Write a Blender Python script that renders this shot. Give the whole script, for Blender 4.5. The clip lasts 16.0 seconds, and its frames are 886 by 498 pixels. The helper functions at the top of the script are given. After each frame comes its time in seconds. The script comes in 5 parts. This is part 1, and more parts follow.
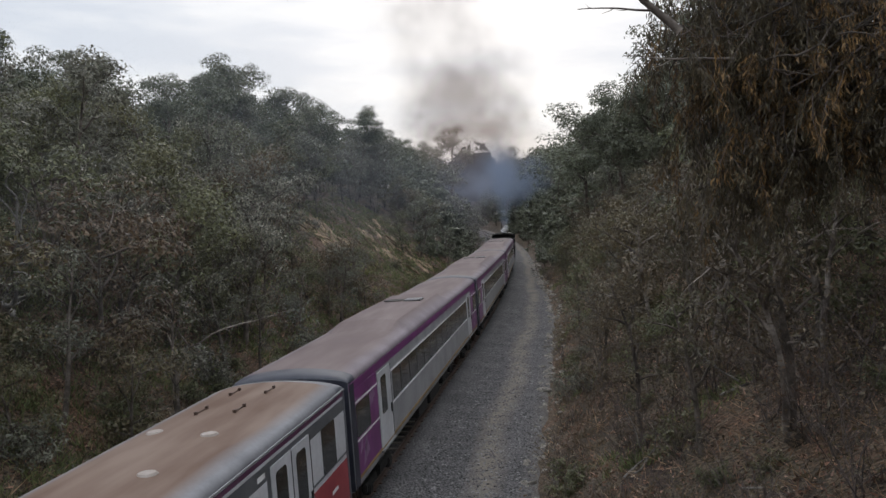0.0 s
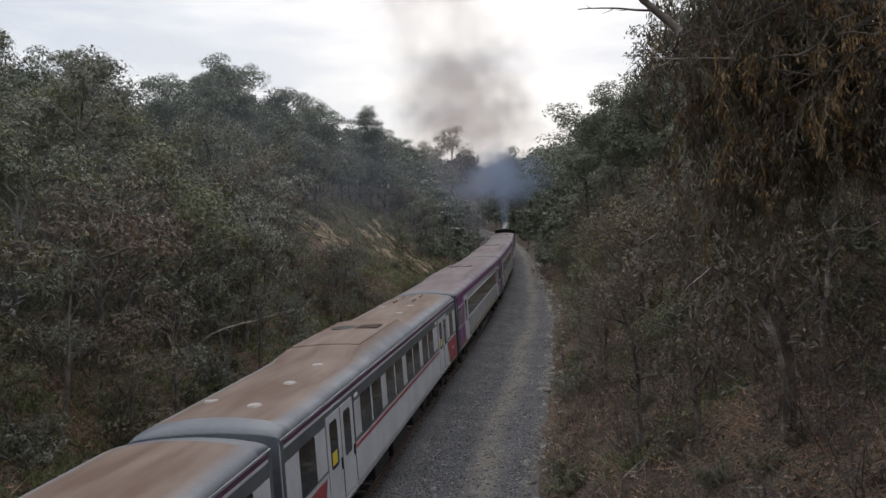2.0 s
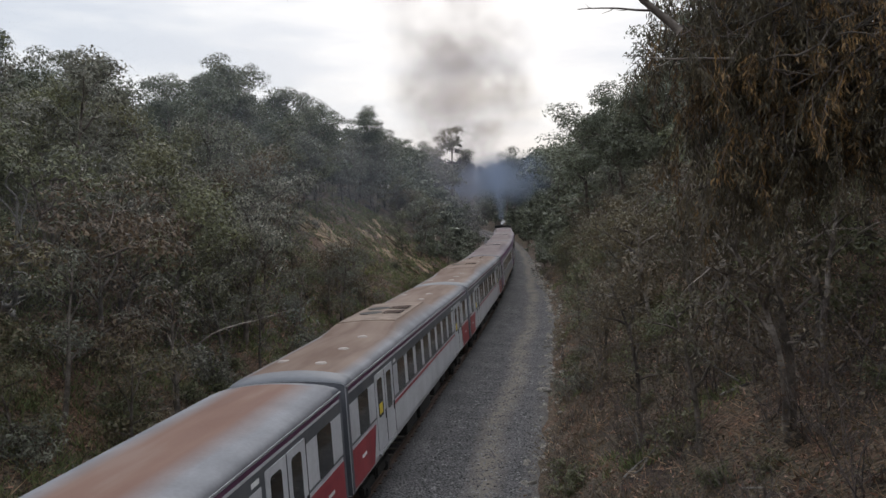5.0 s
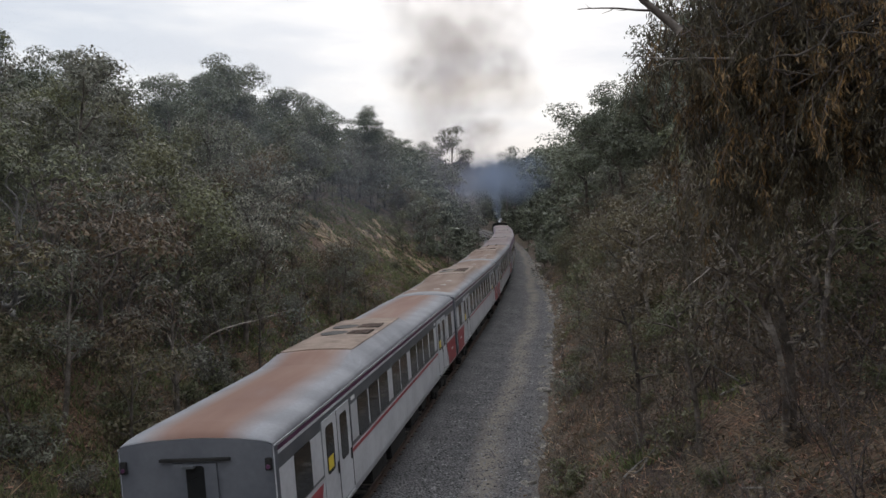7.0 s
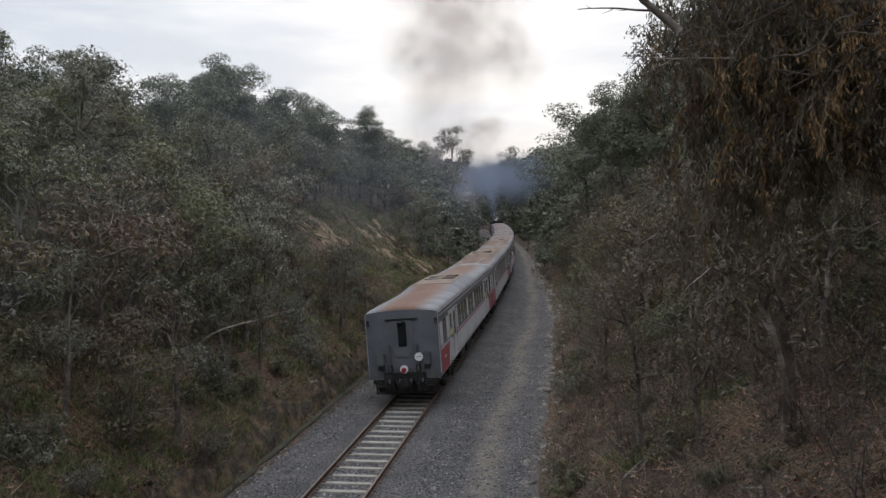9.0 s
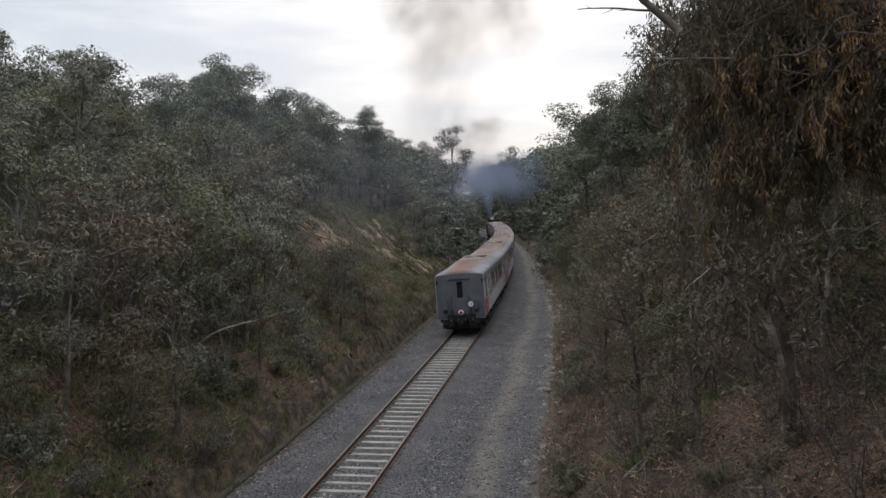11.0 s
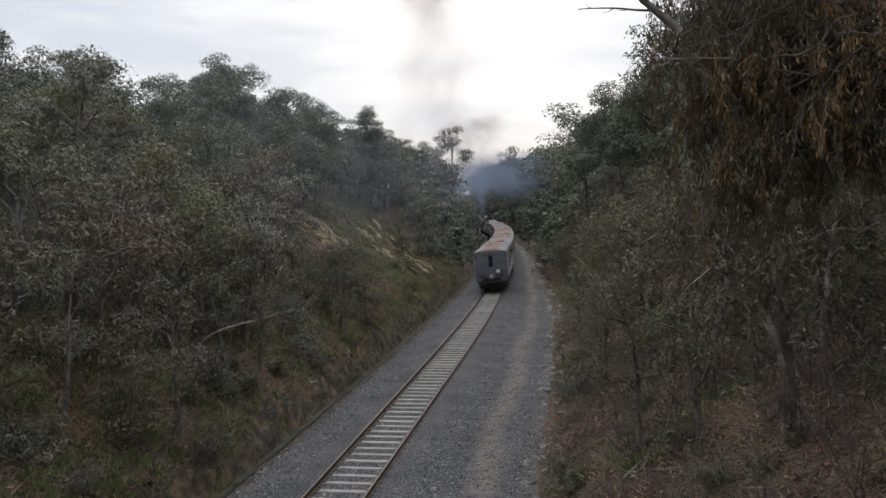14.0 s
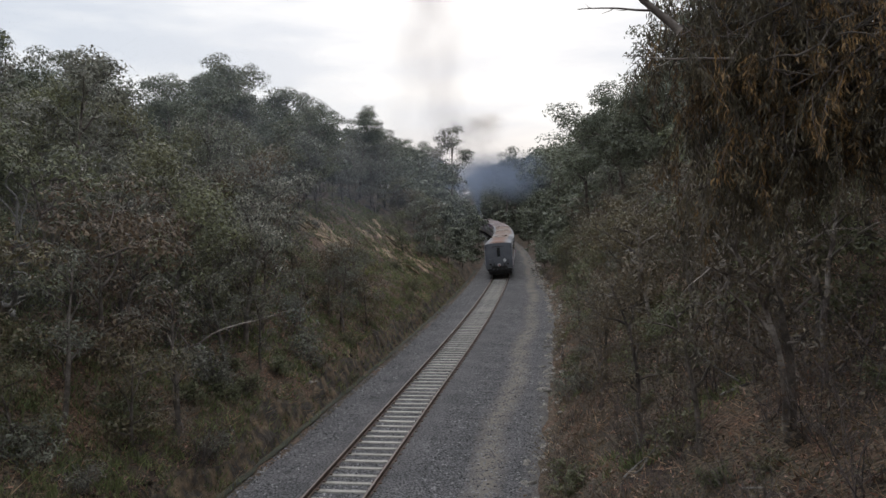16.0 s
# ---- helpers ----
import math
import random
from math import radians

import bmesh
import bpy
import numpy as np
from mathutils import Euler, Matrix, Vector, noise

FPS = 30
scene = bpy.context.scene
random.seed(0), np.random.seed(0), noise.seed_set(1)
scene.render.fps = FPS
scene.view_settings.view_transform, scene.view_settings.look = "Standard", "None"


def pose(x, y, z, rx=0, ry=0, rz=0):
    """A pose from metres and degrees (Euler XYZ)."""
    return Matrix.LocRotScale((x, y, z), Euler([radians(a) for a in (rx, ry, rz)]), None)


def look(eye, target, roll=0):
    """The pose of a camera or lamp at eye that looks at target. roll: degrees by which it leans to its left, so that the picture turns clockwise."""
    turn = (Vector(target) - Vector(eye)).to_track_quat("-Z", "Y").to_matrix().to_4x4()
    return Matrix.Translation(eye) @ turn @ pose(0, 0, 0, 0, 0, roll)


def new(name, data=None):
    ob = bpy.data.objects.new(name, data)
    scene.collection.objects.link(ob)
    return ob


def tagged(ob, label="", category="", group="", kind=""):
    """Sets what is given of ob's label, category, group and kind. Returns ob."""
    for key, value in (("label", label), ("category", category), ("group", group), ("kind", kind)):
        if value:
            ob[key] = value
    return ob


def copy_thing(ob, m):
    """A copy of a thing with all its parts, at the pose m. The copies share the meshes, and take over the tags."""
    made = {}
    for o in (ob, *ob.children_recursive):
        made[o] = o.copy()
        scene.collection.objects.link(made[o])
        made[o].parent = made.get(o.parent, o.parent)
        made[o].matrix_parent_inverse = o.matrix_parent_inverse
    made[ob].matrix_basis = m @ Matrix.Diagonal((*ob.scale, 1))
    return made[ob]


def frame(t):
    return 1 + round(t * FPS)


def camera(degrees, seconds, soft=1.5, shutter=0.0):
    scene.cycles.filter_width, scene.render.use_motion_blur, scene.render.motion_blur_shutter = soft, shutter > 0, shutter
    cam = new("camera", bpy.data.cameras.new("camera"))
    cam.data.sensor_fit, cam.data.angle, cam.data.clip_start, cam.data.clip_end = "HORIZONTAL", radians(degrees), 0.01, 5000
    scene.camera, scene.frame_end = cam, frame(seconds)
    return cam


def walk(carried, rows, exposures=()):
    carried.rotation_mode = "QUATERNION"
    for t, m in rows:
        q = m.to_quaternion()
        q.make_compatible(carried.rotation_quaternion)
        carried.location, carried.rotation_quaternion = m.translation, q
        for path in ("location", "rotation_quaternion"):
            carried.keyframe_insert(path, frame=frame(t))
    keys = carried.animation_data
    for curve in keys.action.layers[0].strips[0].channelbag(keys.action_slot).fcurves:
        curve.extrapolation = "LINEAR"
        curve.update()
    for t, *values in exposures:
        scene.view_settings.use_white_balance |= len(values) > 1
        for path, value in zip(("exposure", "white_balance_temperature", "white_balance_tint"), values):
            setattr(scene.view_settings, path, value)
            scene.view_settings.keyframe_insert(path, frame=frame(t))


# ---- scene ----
cam = camera(54.5, 16.0, soft=1.5)
EYE = (6.43, 0.0, 7.80)
VIEW = look(EYE, (6.43 - 14.67, 98.79, 7.80 - 4.97), -1.06)
walk(cam, [(0.0, VIEW), (16.0, VIEW)], exposures=[(0.0, 0.12), (16.0, 0.12)])

# ---- sky and light: thin overcast, low soft light ahead ----
SUN_AZ, SUN_EL = radians(-6.0), radians(24.0)
world = bpy.data.worlds.new("overcast_sky")
scene.world = world
scene.cycles.transparent_max_bounces = 32
world.use_nodes = True
wn, wl = world.node_tree.nodes, world.node_tree.links
wn.clear()
w_out = wn.new("ShaderNodeOutputWorld")
w_bg = wn.new("ShaderNodeBackground")
w_sky = wn.new("ShaderNodeTexSky")
w_sky.sky_type, w_sky.sun_disc = "NISHITA", False
w_sky.sun_elevation, w_sky.sun_rotation = SUN_EL, SUN_AZ
w_sky.air_density, w_sky.dust_density = 1.0, 3.0
w_mul = wn.new("ShaderNodeMix")
w_mul.data_type, w_mul.blend_type = "RGBA", "MULTIPLY"
w_mul.inputs[0].default_value = 1.0
w_mul.inputs[7].default_value = (0.10, 0.10, 0.11, 1)
w_co = wn.new("ShaderNodeTexCoord")
w_map = wn.new("ShaderNodeMapping")
w_map.inputs["Scale"].default_value = (1.0, 1.0, 5.0)
w_noise = wn.new("ShaderNodeTexNoise")
w_noise.inputs["Scale"].default_value, w_noise.inputs["Detail"].default_value = 4.2, 5.0
w_ramp = wn.new("ShaderNodeValToRGB")
w_ramp.color_ramp.elements[0].position, w_ramp.color_ramp.elements[0].color = 0.40, (0.66, 0.72, 0.81, 1)
w_ramp.color_ramp.elements[1].position, w_ramp.color_ramp.elements[1].color = 0.60, (0.875, 0.905, 0.945, 1)
w_mix = wn.new("ShaderNodeMix")
w_mix.data_type = "RGBA"
w_mix.inputs[0].default_value = 0.93
wl.new(w_co.outputs["Generated"], w_map.inputs["Vector"])
wl.new(w_map.outputs[0], w_noise.inputs["Vector"])
wl.new(w_noise.outputs[0], w_ramp.inputs[0])
wl.new(w_sky.outputs[0], w_mul.inputs[6])
wl.new(w_mul.outputs[2], w_mix.inputs[6])
wl.new(w_ramp.outputs[0], w_mix.inputs[7])
w_sep = wn.new("ShaderNodeSeparateXYZ")
wl.new(w_co.outputs["Generated"], w_sep.inputs[0])
w_rise = wn.new("ShaderNodeMapRange")  # an overcast sky is brighter overhead than at the horizon
w_rise.inputs[1].default_value, w_rise.inputs[2].default_value, w_rise.inputs[3].default_value, w_rise.inputs[4].default_value = 0.25, 1.0, 1.0, 2.35
wl.new(w_sep.outputs[2], w_rise.inputs[0])
w_up = wn.new("ShaderNodeVectorMath")
w_up.operation = "SCALE"
w_low = wn.new("ShaderNodeMapRange")  # warm light low over the horizon
w_low.inputs[1].default_value, w_low.inputs[2].default_value, w_low.inputs[3].default_value, w_low.inputs[4].default_value = 0.035, 0.095, 0.6, 0.0
wl.new(w_sep.outputs[2], w_low.inputs[0])
w_warm = wn.new("ShaderNodeMix")
w_warm.data_type = "RGBA"
w_warm.inputs[7].default_value = (0.95, 0.83, 0.74, 1)
wl.new(w_low.outputs[0], w_warm.inputs[0])
wl.new(w_mix.outputs[2], w_warm.inputs[6])
wl.new(w_warm.outputs[2], w_up.inputs[0])
wl.new(w_rise.outputs[0], w_up.inputs[3])
wl.new(w_up.outputs[0], w_bg.inputs["Color"])
w_bg.inputs["Strength"].default_value = 0.925
wl.new(w_bg.outputs[0], w_out.inputs[0])
sun = new("sun", bpy.data.lights.new("sun", "SUN"))
sun.data.energy, sun.data.angle, sun.data.color = 0.3, radians(25), (1.0, 0.93, 0.84)
sun.matrix_world = look((0, 0, 60), (-math.sin(SUN_AZ) * 60 * 0.9, -60 * math.cos(SUN_AZ) * 0.9, 60 - 60 * math.tan(radians(35))))


# ---- materials ----
def mat(name, c1, c2, scale=4.0, rough=0.8, metal=0.0, bump=0.3, fine=60.0, c3=None, lo=0.35, hi=0.65, vary=0.0, island=0.0, spec=0.4, bump_dist=0.02, grain=0.27, sharp=0.2):
    """Two noises: a coarse one mixes the colours, a fine one adds grain and relief."""
    m = bpy.data.materials.new(name)
    m.use_nodes = True
    n, l = m.node_tree.nodes, m.node_tree.links
    b = n["Principled BSDF"]
    b.inputs["Roughness"].default_value, b.inputs["Metallic"].default_value = rough, metal
    b.inputs["Specular IOR Level"].default_value = spec
    co = n.new("ShaderNodeTexCoord")
    a = n.new("ShaderNodeTexNoise")
    a.inputs["Scale"].default_value, a.inputs["Detail"].default_value = scale, 6.0
    f = n.new("ShaderNodeTexNoise")
    f.inputs["Scale"].default_value, f.inputs["Detail"].default_value = fine, 3.0
    for t in (a, f):
        l.new(co.outputs["Object"], t.inputs["Vector"])
    r = n.new("ShaderNodeValToRGB")
    e = r.color_ramp.elements
    e[0].position, e[0].color = lo, (*c1, 1)
    e[1].position, e[1].color = hi, (*c2, 1)
    if c3:
        k = e.new((lo + hi) / 2)
        k.color = (*c3, 1)
    l.new(a.outputs[0], r.inputs[0])
    g = n.new("ShaderNodeMapRange")
    g.inputs[1].default_value, g.inputs[2].default_value = 0.5 - sharp, 0.5 + sharp
    g.inputs[3].default_value, g.inputs[4].default_value = 1 - grain, 1 + grain
    l.new(f.outputs[0], g.inputs[0])
    x = n.new("ShaderNodeMix")
    x.data_type, x.blend_type = "RGBA", "MULTIPLY"
    x.inputs[0].default_value = 1.0
    l.new(r.outputs[0], x.inputs[6])
    l.new(g.outputs[0], x.inputs[7])
    last = x.outputs[2]
    if vary or island:
        hs = n.new("ShaderNodeHueSaturation")
        if island:
            src = n.new("ShaderNodeNewGeometry").outputs["Random Per Island"]
            amount = island
        else:
            src = n.new("ShaderNodeObjectInfo").outputs["Random"]
            amount = vary
        mr = n.new("ShaderNodeMapRange")
        mr.inputs[3].default_value, mr.inputs[4].default_value = 1 - amount, 1 + amount
        l.new(src, mr.inputs[0])
        l.new(mr.outputs[0], hs.inputs["Value"])
        if island and vary:
            h2 = n.new("ShaderNodeMapRange")
            h2.inputs[3].default_value, h2.inputs[4].default_value = 0.5 - vary * 0.08, 0.5 + vary * 0.08
            l.new(n.new("ShaderNodeObjectInfo").outputs["Random"], h2.inputs[0])
            l.new(h2.outputs[0], hs.inputs["Hue"])
        l.new(last, hs.inputs["Color"])
        last = hs.outputs[0]
    l.new(last, b.inputs["Base Color"])
    if bump:
        bp = n.new("ShaderNodeBump")
        bp.inputs["Strength"].default_value, bp.inputs["Distance"].default_value = bump, bump_dist
        l.new(f.outputs[0], bp.inputs["Height"])
        l.new(bp.outputs[0], b.inputs["Normal"])
    return m


def leafy(name, c1, c2, island=0.5, vary=0.3):
    m = mat(name, c1, c2, scale=0.6, rough=0.48, bump=0, fine=5.0, island=island, vary=vary, spec=0.45)
    n, l = m.node_tree.nodes, m.node_tree.links
    b = n["Principled BSDF"]
    tl, mx = n.new("ShaderNodeBsdfTranslucent"), n.new("ShaderNodeMixShader")
    l.new(b.inputs["Base Color"].links[0].from_socket, tl.inputs[0])
    mx.inputs[0].default_value = 0.30
    l.new(b.outputs[0], mx.inputs[1])
    l.new(tl.outputs[0], mx.inputs[2])
    l.new(mx.outputs[0], n["Material Output"].inputs[0])
    return m


M_SOIL = mat("bank_soil", (0.033, 0.020, 0.014), (0.094, 0.056, 0.036), scale=0.45, bump=1.0, fine=11.0, c3=(0.066, 0.050, 0.032), rough=0.95, bump_dist=0.10, grain=0.7, sharp=0.13)
M_BALLAST = mat("ballast_gravel", (0.053, 0.051, 0.053), (0.086, 0.081, 0.083), scale=0.5, bump=1.0, fine=15.0, rough=0.9, bump_dist=0.08, grain=0.75, sharp=0.11)
M_STONE = mat("ballast_stone", (0.066, 0.063, 0.065), (0.150, 0.143, 0.144), scale=3, bump=0.4, fine=40, island=0.85, rough=0.9)
M_ROCK = mat("cutting_rock", (0.085, 0.062, 0.042), (0.30, 0.22, 0.14), scale=1.3, bump=1.0, fine=4.0, rough=0.95, vary=0.4, bump_dist=0.08)
M_SLEEPER = mat("sleeper_concrete", (0.21, 0.195, 0.17), (0.34, 0.32, 0.285), scale=3, bump=0.3, fine=50, vary=0.16, rough=0.9)
M_RAIL = mat("rail_rust", (0.045, 0.027, 0.020), (0.095, 0.057, 0.042), scale=3, bump=0.2, fine=60, rough=0.7)
M_RAILTOP = mat("rail_head_worn", (0.10, 0.075, 0.065), (0.17, 0.13, 0.115), scale=3, bump=0.05, rough=0.5, metal=0.3)
M_BARK = mat("grey_bark", (0.045, 0.036, 0.030), (0.16, 0.135, 0.115), scale=2.0, bump=0.7, fine=18, rough=0.95, vary=0.3)
M_PALE = mat("pale_dead_wood", (0.10, 0.092, 0.085), (0.26, 0.24, 0.22), scale=2.0, bump=0.5, fine=20, rough=0.9)
M_LEAF_DARK = leafy("gum_leaf_dark", (0.064, 0.072, 0.047), (0.122, 0.128, 0.084))
M_LEAF_GREY = leafy("gum_leaf_grey", (0.090, 0.090, 0.070), (0.170, 0.163, 0.126))
M_LEAF_OLIVE = leafy("wattle_leaf_olive", (0.074, 0.078, 0.038), (0.140, 0.138, 0.070))
M_LEAF_BROWN = leafy("dry_leaf_brown", (0.070, 0.050, 0.028), (0.125, 0.092, 0.052))
M_LEAF_PALE = leafy("silvery_shrub_leaf", (0.14, 0.15, 0.13), (0.24, 0.25, 0.22))
M_BARK_PALE = mat("shed_bark", (0.15, 0.115, 0.085), (0.30, 0.235, 0.175), scale=2, bump=0, fine=10, rough=0.9, island=0.3)
M_TWIG = mat("dry_twigs", (0.030, 0.025, 0.025), (0.140, 0.112, 0.100), scale=2, bump=0, fine=10, rough=0.95, island=0.3)
M_GRASS = leafy("bank_grass", (0.078, 0.096, 0.034), (0.172, 0.180, 0.076))


def worn_ballast():
    """Tan dust ground into the gravel where vehicles run: blended by the bed's own wear value."""
    n, l = M_BALLAST.node_tree.nodes, M_BALLAST.node_tree.links
    b = n["Principled BSDF"]
    stone = b.inputs["Base Color"].links[0].from_socket
    at = n.new("ShaderNodeAttribute")
    at.attribute_name = "wear"
    tx = n.new("ShaderNodeTexNoise")
    tx.inputs["Scale"].default_value, tx.inputs["Detail"].default_value = 2.5, 6
    co = n.new("ShaderNodeTexCoord")
    l.new(co.outputs["Object"], tx.inputs["Vector"])
    mu = n.new("ShaderNodeMath")
    mu.operation = "MULTIPLY"
    l.new(at.outputs["Fac"], mu.inputs[0])
    l.new(tx.outputs[0], mu.inputs[1])
    mr = n.new("ShaderNodeMapRange")
    mr.inputs[1].default_value, mr.inputs[2].default_value, mr.inputs[3].default_value, mr.inputs[4].default_value = 0.04, 0.34, 0.0, 0.85
    l.new(mu.outputs[0], mr.inputs[0])
    mx = n.new("ShaderNodeMix")
    mx.data_type = "RGBA"
    l.new(mr.outputs[0], mx.inputs[0])
    l.new(stone, mx.inputs[6])
    mx.inputs[7].default_value = (0.160, 0.136, 0.112, 1)
    l.new(mx.outputs[2], b.inputs["Base Color"])


worn_ballast()


# ---- mesh helpers ----
def link(name, bm, material, parent=None, label=""):
    me = bpy.data.meshes.new(name)
    bm.to_mesh(me)
    bm.free()
    for m in (material if isinstance(material, (list, tuple)) else (material,)):
        me.materials.append(m)
    ob = new(name, me)
    if parent is not None:
        ob.parent = parent
    if label:
        ob["label"] = label
    return ob


def part(name, bm, material, parent, label=""):
    return link(name, bm, material, parent, label)


def raw(name, verts, faces, material, parent=None, smooth=False):
    """A mesh from numpy arrays of verts (n,3) and faces (m,k)."""
    me = bpy.data.meshes.new(name)
    verts, faces = np.asarray(verts, np.float32), np.asarray(faces, np.int32)
    k = faces.shape[1]
    me.vertices.add(len(verts))
    me.vertices.foreach_set("co", verts.ravel())
    me.loops.add(faces.size)
    me.loops.foreach_set("vertex_index", faces.ravel())
    me.polygons.add(len(faces))
    me.polygons.foreach_set("loop_start", np.arange(0, faces.size, k, dtype=np.int32))
    me.polygons.foreach_set("loop_total", np.full(len(faces), k, np.int32))
    me.polygons.foreach_set("use_smooth", np.full(len(faces), smooth))
    me.update(calc_edges=True)
    me.materials.append(material)
    ob = new(name, me)
    if parent is not None:
        ob.parent = parent
    return ob


def box(bm, x0, x1, y0, y1, z0, z1, bevel=0.0):
    m = Matrix.Translation(((x0 + x1) / 2, (y0 + y1) / 2, (z0 + z1) / 2)) @ Matrix.Diagonal((abs(x1 - x0), abs(y1 - y0), abs(z1 - z0), 1))
    vs = bmesh.ops.create_cube(bm, size=1, matrix=m)["verts"]
    if bevel:
        es = list({e for v in vs for e in v.link_edges})
        bmesh.ops.bevel(bm, geom=es, offset=bevel, segments=2, affect="EDGES")
    return bm


def cyl(bm, x, y, z, r, h, axis="Z", seg=20, r2=None):
    turn = {"Z": Matrix.Identity(4), "X": Matrix.Rotation(radians(90), 4, "Y"), "Y": Matrix.Rotation(radians(-90), 4, "X")}[axis]
    bmesh.ops.create_cone(bm, cap_ends=True, segments=seg, radius1=r, radius2=r if r2 is None else r2, depth=h, matrix=Matrix.Translation((x, y, z)) @ turn)
    return bm


def rounded(w, h, r, n=4):
    """Outline of a rounded rectangle, centred."""
    out = []
    for cx, cy, a in ((w / 2 - r, h / 2 - r, 0), (-w / 2 + r, h / 2 - r, 90), (-w / 2 + r, -h / 2 + r, 180), (w / 2 - r, -h / 2 + r, 270)):
        for i in range(n + 1):
            q = radians(a + 90 * i / n)
            out.append((cx + r * math.cos(q), cy + r * math.sin(q)))
    return out


def slab(bm, outline, place, thick):
    """A flat plate: an outline in a plane, pushed by thick along the third way. place(u, v, d) gives the point."""
    a = [bm.verts.new(place(u, v, 0.0)) for u, v in outline]
    b = [bm.verts.new(place(u, v, thick)) for u, v in outline]
    n = len(a)
    bm.faces.new(b)
    bm.faces.new(a[::-1])
    for i in range(n):
        bm.faces.new((a[i], a[(i + 1) % n], b[(i + 1) % n], b[i]))
    bmesh.ops.recalc_face_normals(bm, faces=bm.faces[:])
    return bm


def tubes(paths, seg=5):
    """verts and quads of tapered tubes; each path is a list of (point, radius)."""
    vs, fs = [], []
    for path in paths:
        base = len(vs)
        for i, (p, r) in enumerate(path):
            p = Vector(p)
            q = Vector(path[min(i + 1, len(path) - 1)][0]) - Vector(path[max(i - 1, 0)][0])
            q = q.normalized() if q.length > 1e-6 else Vector((0, 0, 1))
            a = q.orthogonal().normalized()
            b = q.cross(a)
            for k in range(seg):
                an = 2 * math.pi * k / seg
                vs.append(p + (a * math.cos(an) + b * math.sin(an)) * r)
        for i in range(len(path) - 1):
            for k in range(seg):
                fs.append((base + i * seg + k, base + i * seg + (k + 1) % seg, base + (i + 1) * seg + (k + 1) % seg, base + (i + 1) * seg + k))
    return np.array([tuple(v) for v in vs]), np.array(fs)


# ---- the line and the cutting ----
BEND_FROM, BEND_R = 42.0, 1153.0


def line_x(y):
    return -max(0.0, y - BEND_FROM) ** 2 / (2 * BEND_R)


def line_turn(y):
    return math.atan(max(0.0, y - BEND_FROM) / BEND_R)


def smooth(a, b, x):
    t = min(1.0, max(0.0, (x - a) / (b - a)))
    return t * t * (3 - 2 * t)


def right_edge(y):
    return 5.5 - 1.5 * smooth(55, 110, y)


def ground_z(x, y):
    d = x - line_x(y)
    n1 = noise.noise(Vector((x * 0.05, y * 0.05, 3.0)))
    n2 = noise.noise(Vector((x * 0.22, y * 0.22, 7.0)))
    n3 = noise.noise(Vector((x * 0.9, y * 0.9, 1.0)))
    re = right_edge(y)
    if -3.5 <= d <= re:
        if abs(d) < 1.6:
            return -0.222
        if d < 0:
            return -0.222 - 0.22 * smooth(1.6, 3.4, -d) + (0.02 * n3 if y < 100 else 0.0)
        return -0.222 - 0.14 * smooth(1.6, 3.0, d) + (0.03 * n3 if y < 100 else 0.0)
    if d < 0:
        t = -d - 3.5
        z = -0.43 - 0.34 * smooth(0, 0.22, t) + 1.2 * smooth(0.28, 1.2, t) + 0.70 * max(0.0, t - 0.9)
        top = 7.6 + 1.6 * n1 + 2.2 * smooth(40, 120, y)
    else:
        t = d - re
        z = -0.35 + 0.55 * smooth(0.0, 0.8, t) + 0.66 * max(0.0, t - 0.6)
        top = 8.2 + 1.8 * n1 + 1.5 * smooth(40, 120, y)
    if z > top - 1.0:
        over = z - (top - 1.0)
        z = top - 1.0 + 1.6 * (1 - math.exp(-over / 1.6)) + 0.10 * over
    z += (0.30 * n2 + 0.10 * n3) * smooth(0.2, 2.0, t)
    z += 7.0 * smooth(230, 420, y) * smooth(4, 30, t)
    return z


def make_ground():
    xs = list(np.arange(-24, 26.01, 0.5)) + [26 + 1.12 ** i * 2 for i in range(48)]
    xs = [-24 - 1.12 ** i * 2 for i in range(48)][::-1] + xs
    ys = list(np.arange(-60, 6, 3.0)) + list(np.arange(6, 110, 0.7)) + list(np.arange(110, 260, 2.0)) + [260 + 1.1 ** i * 4 for i in range(60)]
    vs, nx = [], len(xs)
    for y in ys:
        lx = line_x(min(y, 420))
        for x in xs:
            px = x + lx
            vs.append((px, y, ground_z(px, y) if y < 420 else ground_z(px, 420)))
    idx = np.arange(len(ys) * nx).reshape(len(ys), nx)
    f = np.stack([idx[:-1, :-1], idx[:-1, 1:], idx[1:, 1:], idx[1:, :-1]], -1).reshape(-1, 4)
    g = raw("ground", vs, f, M_SOIL, smooth=True)
    return tagged(g, "brown earth and leaf litter banks of a railway cutting", "ground", kind="structure")


ground = make_ground()


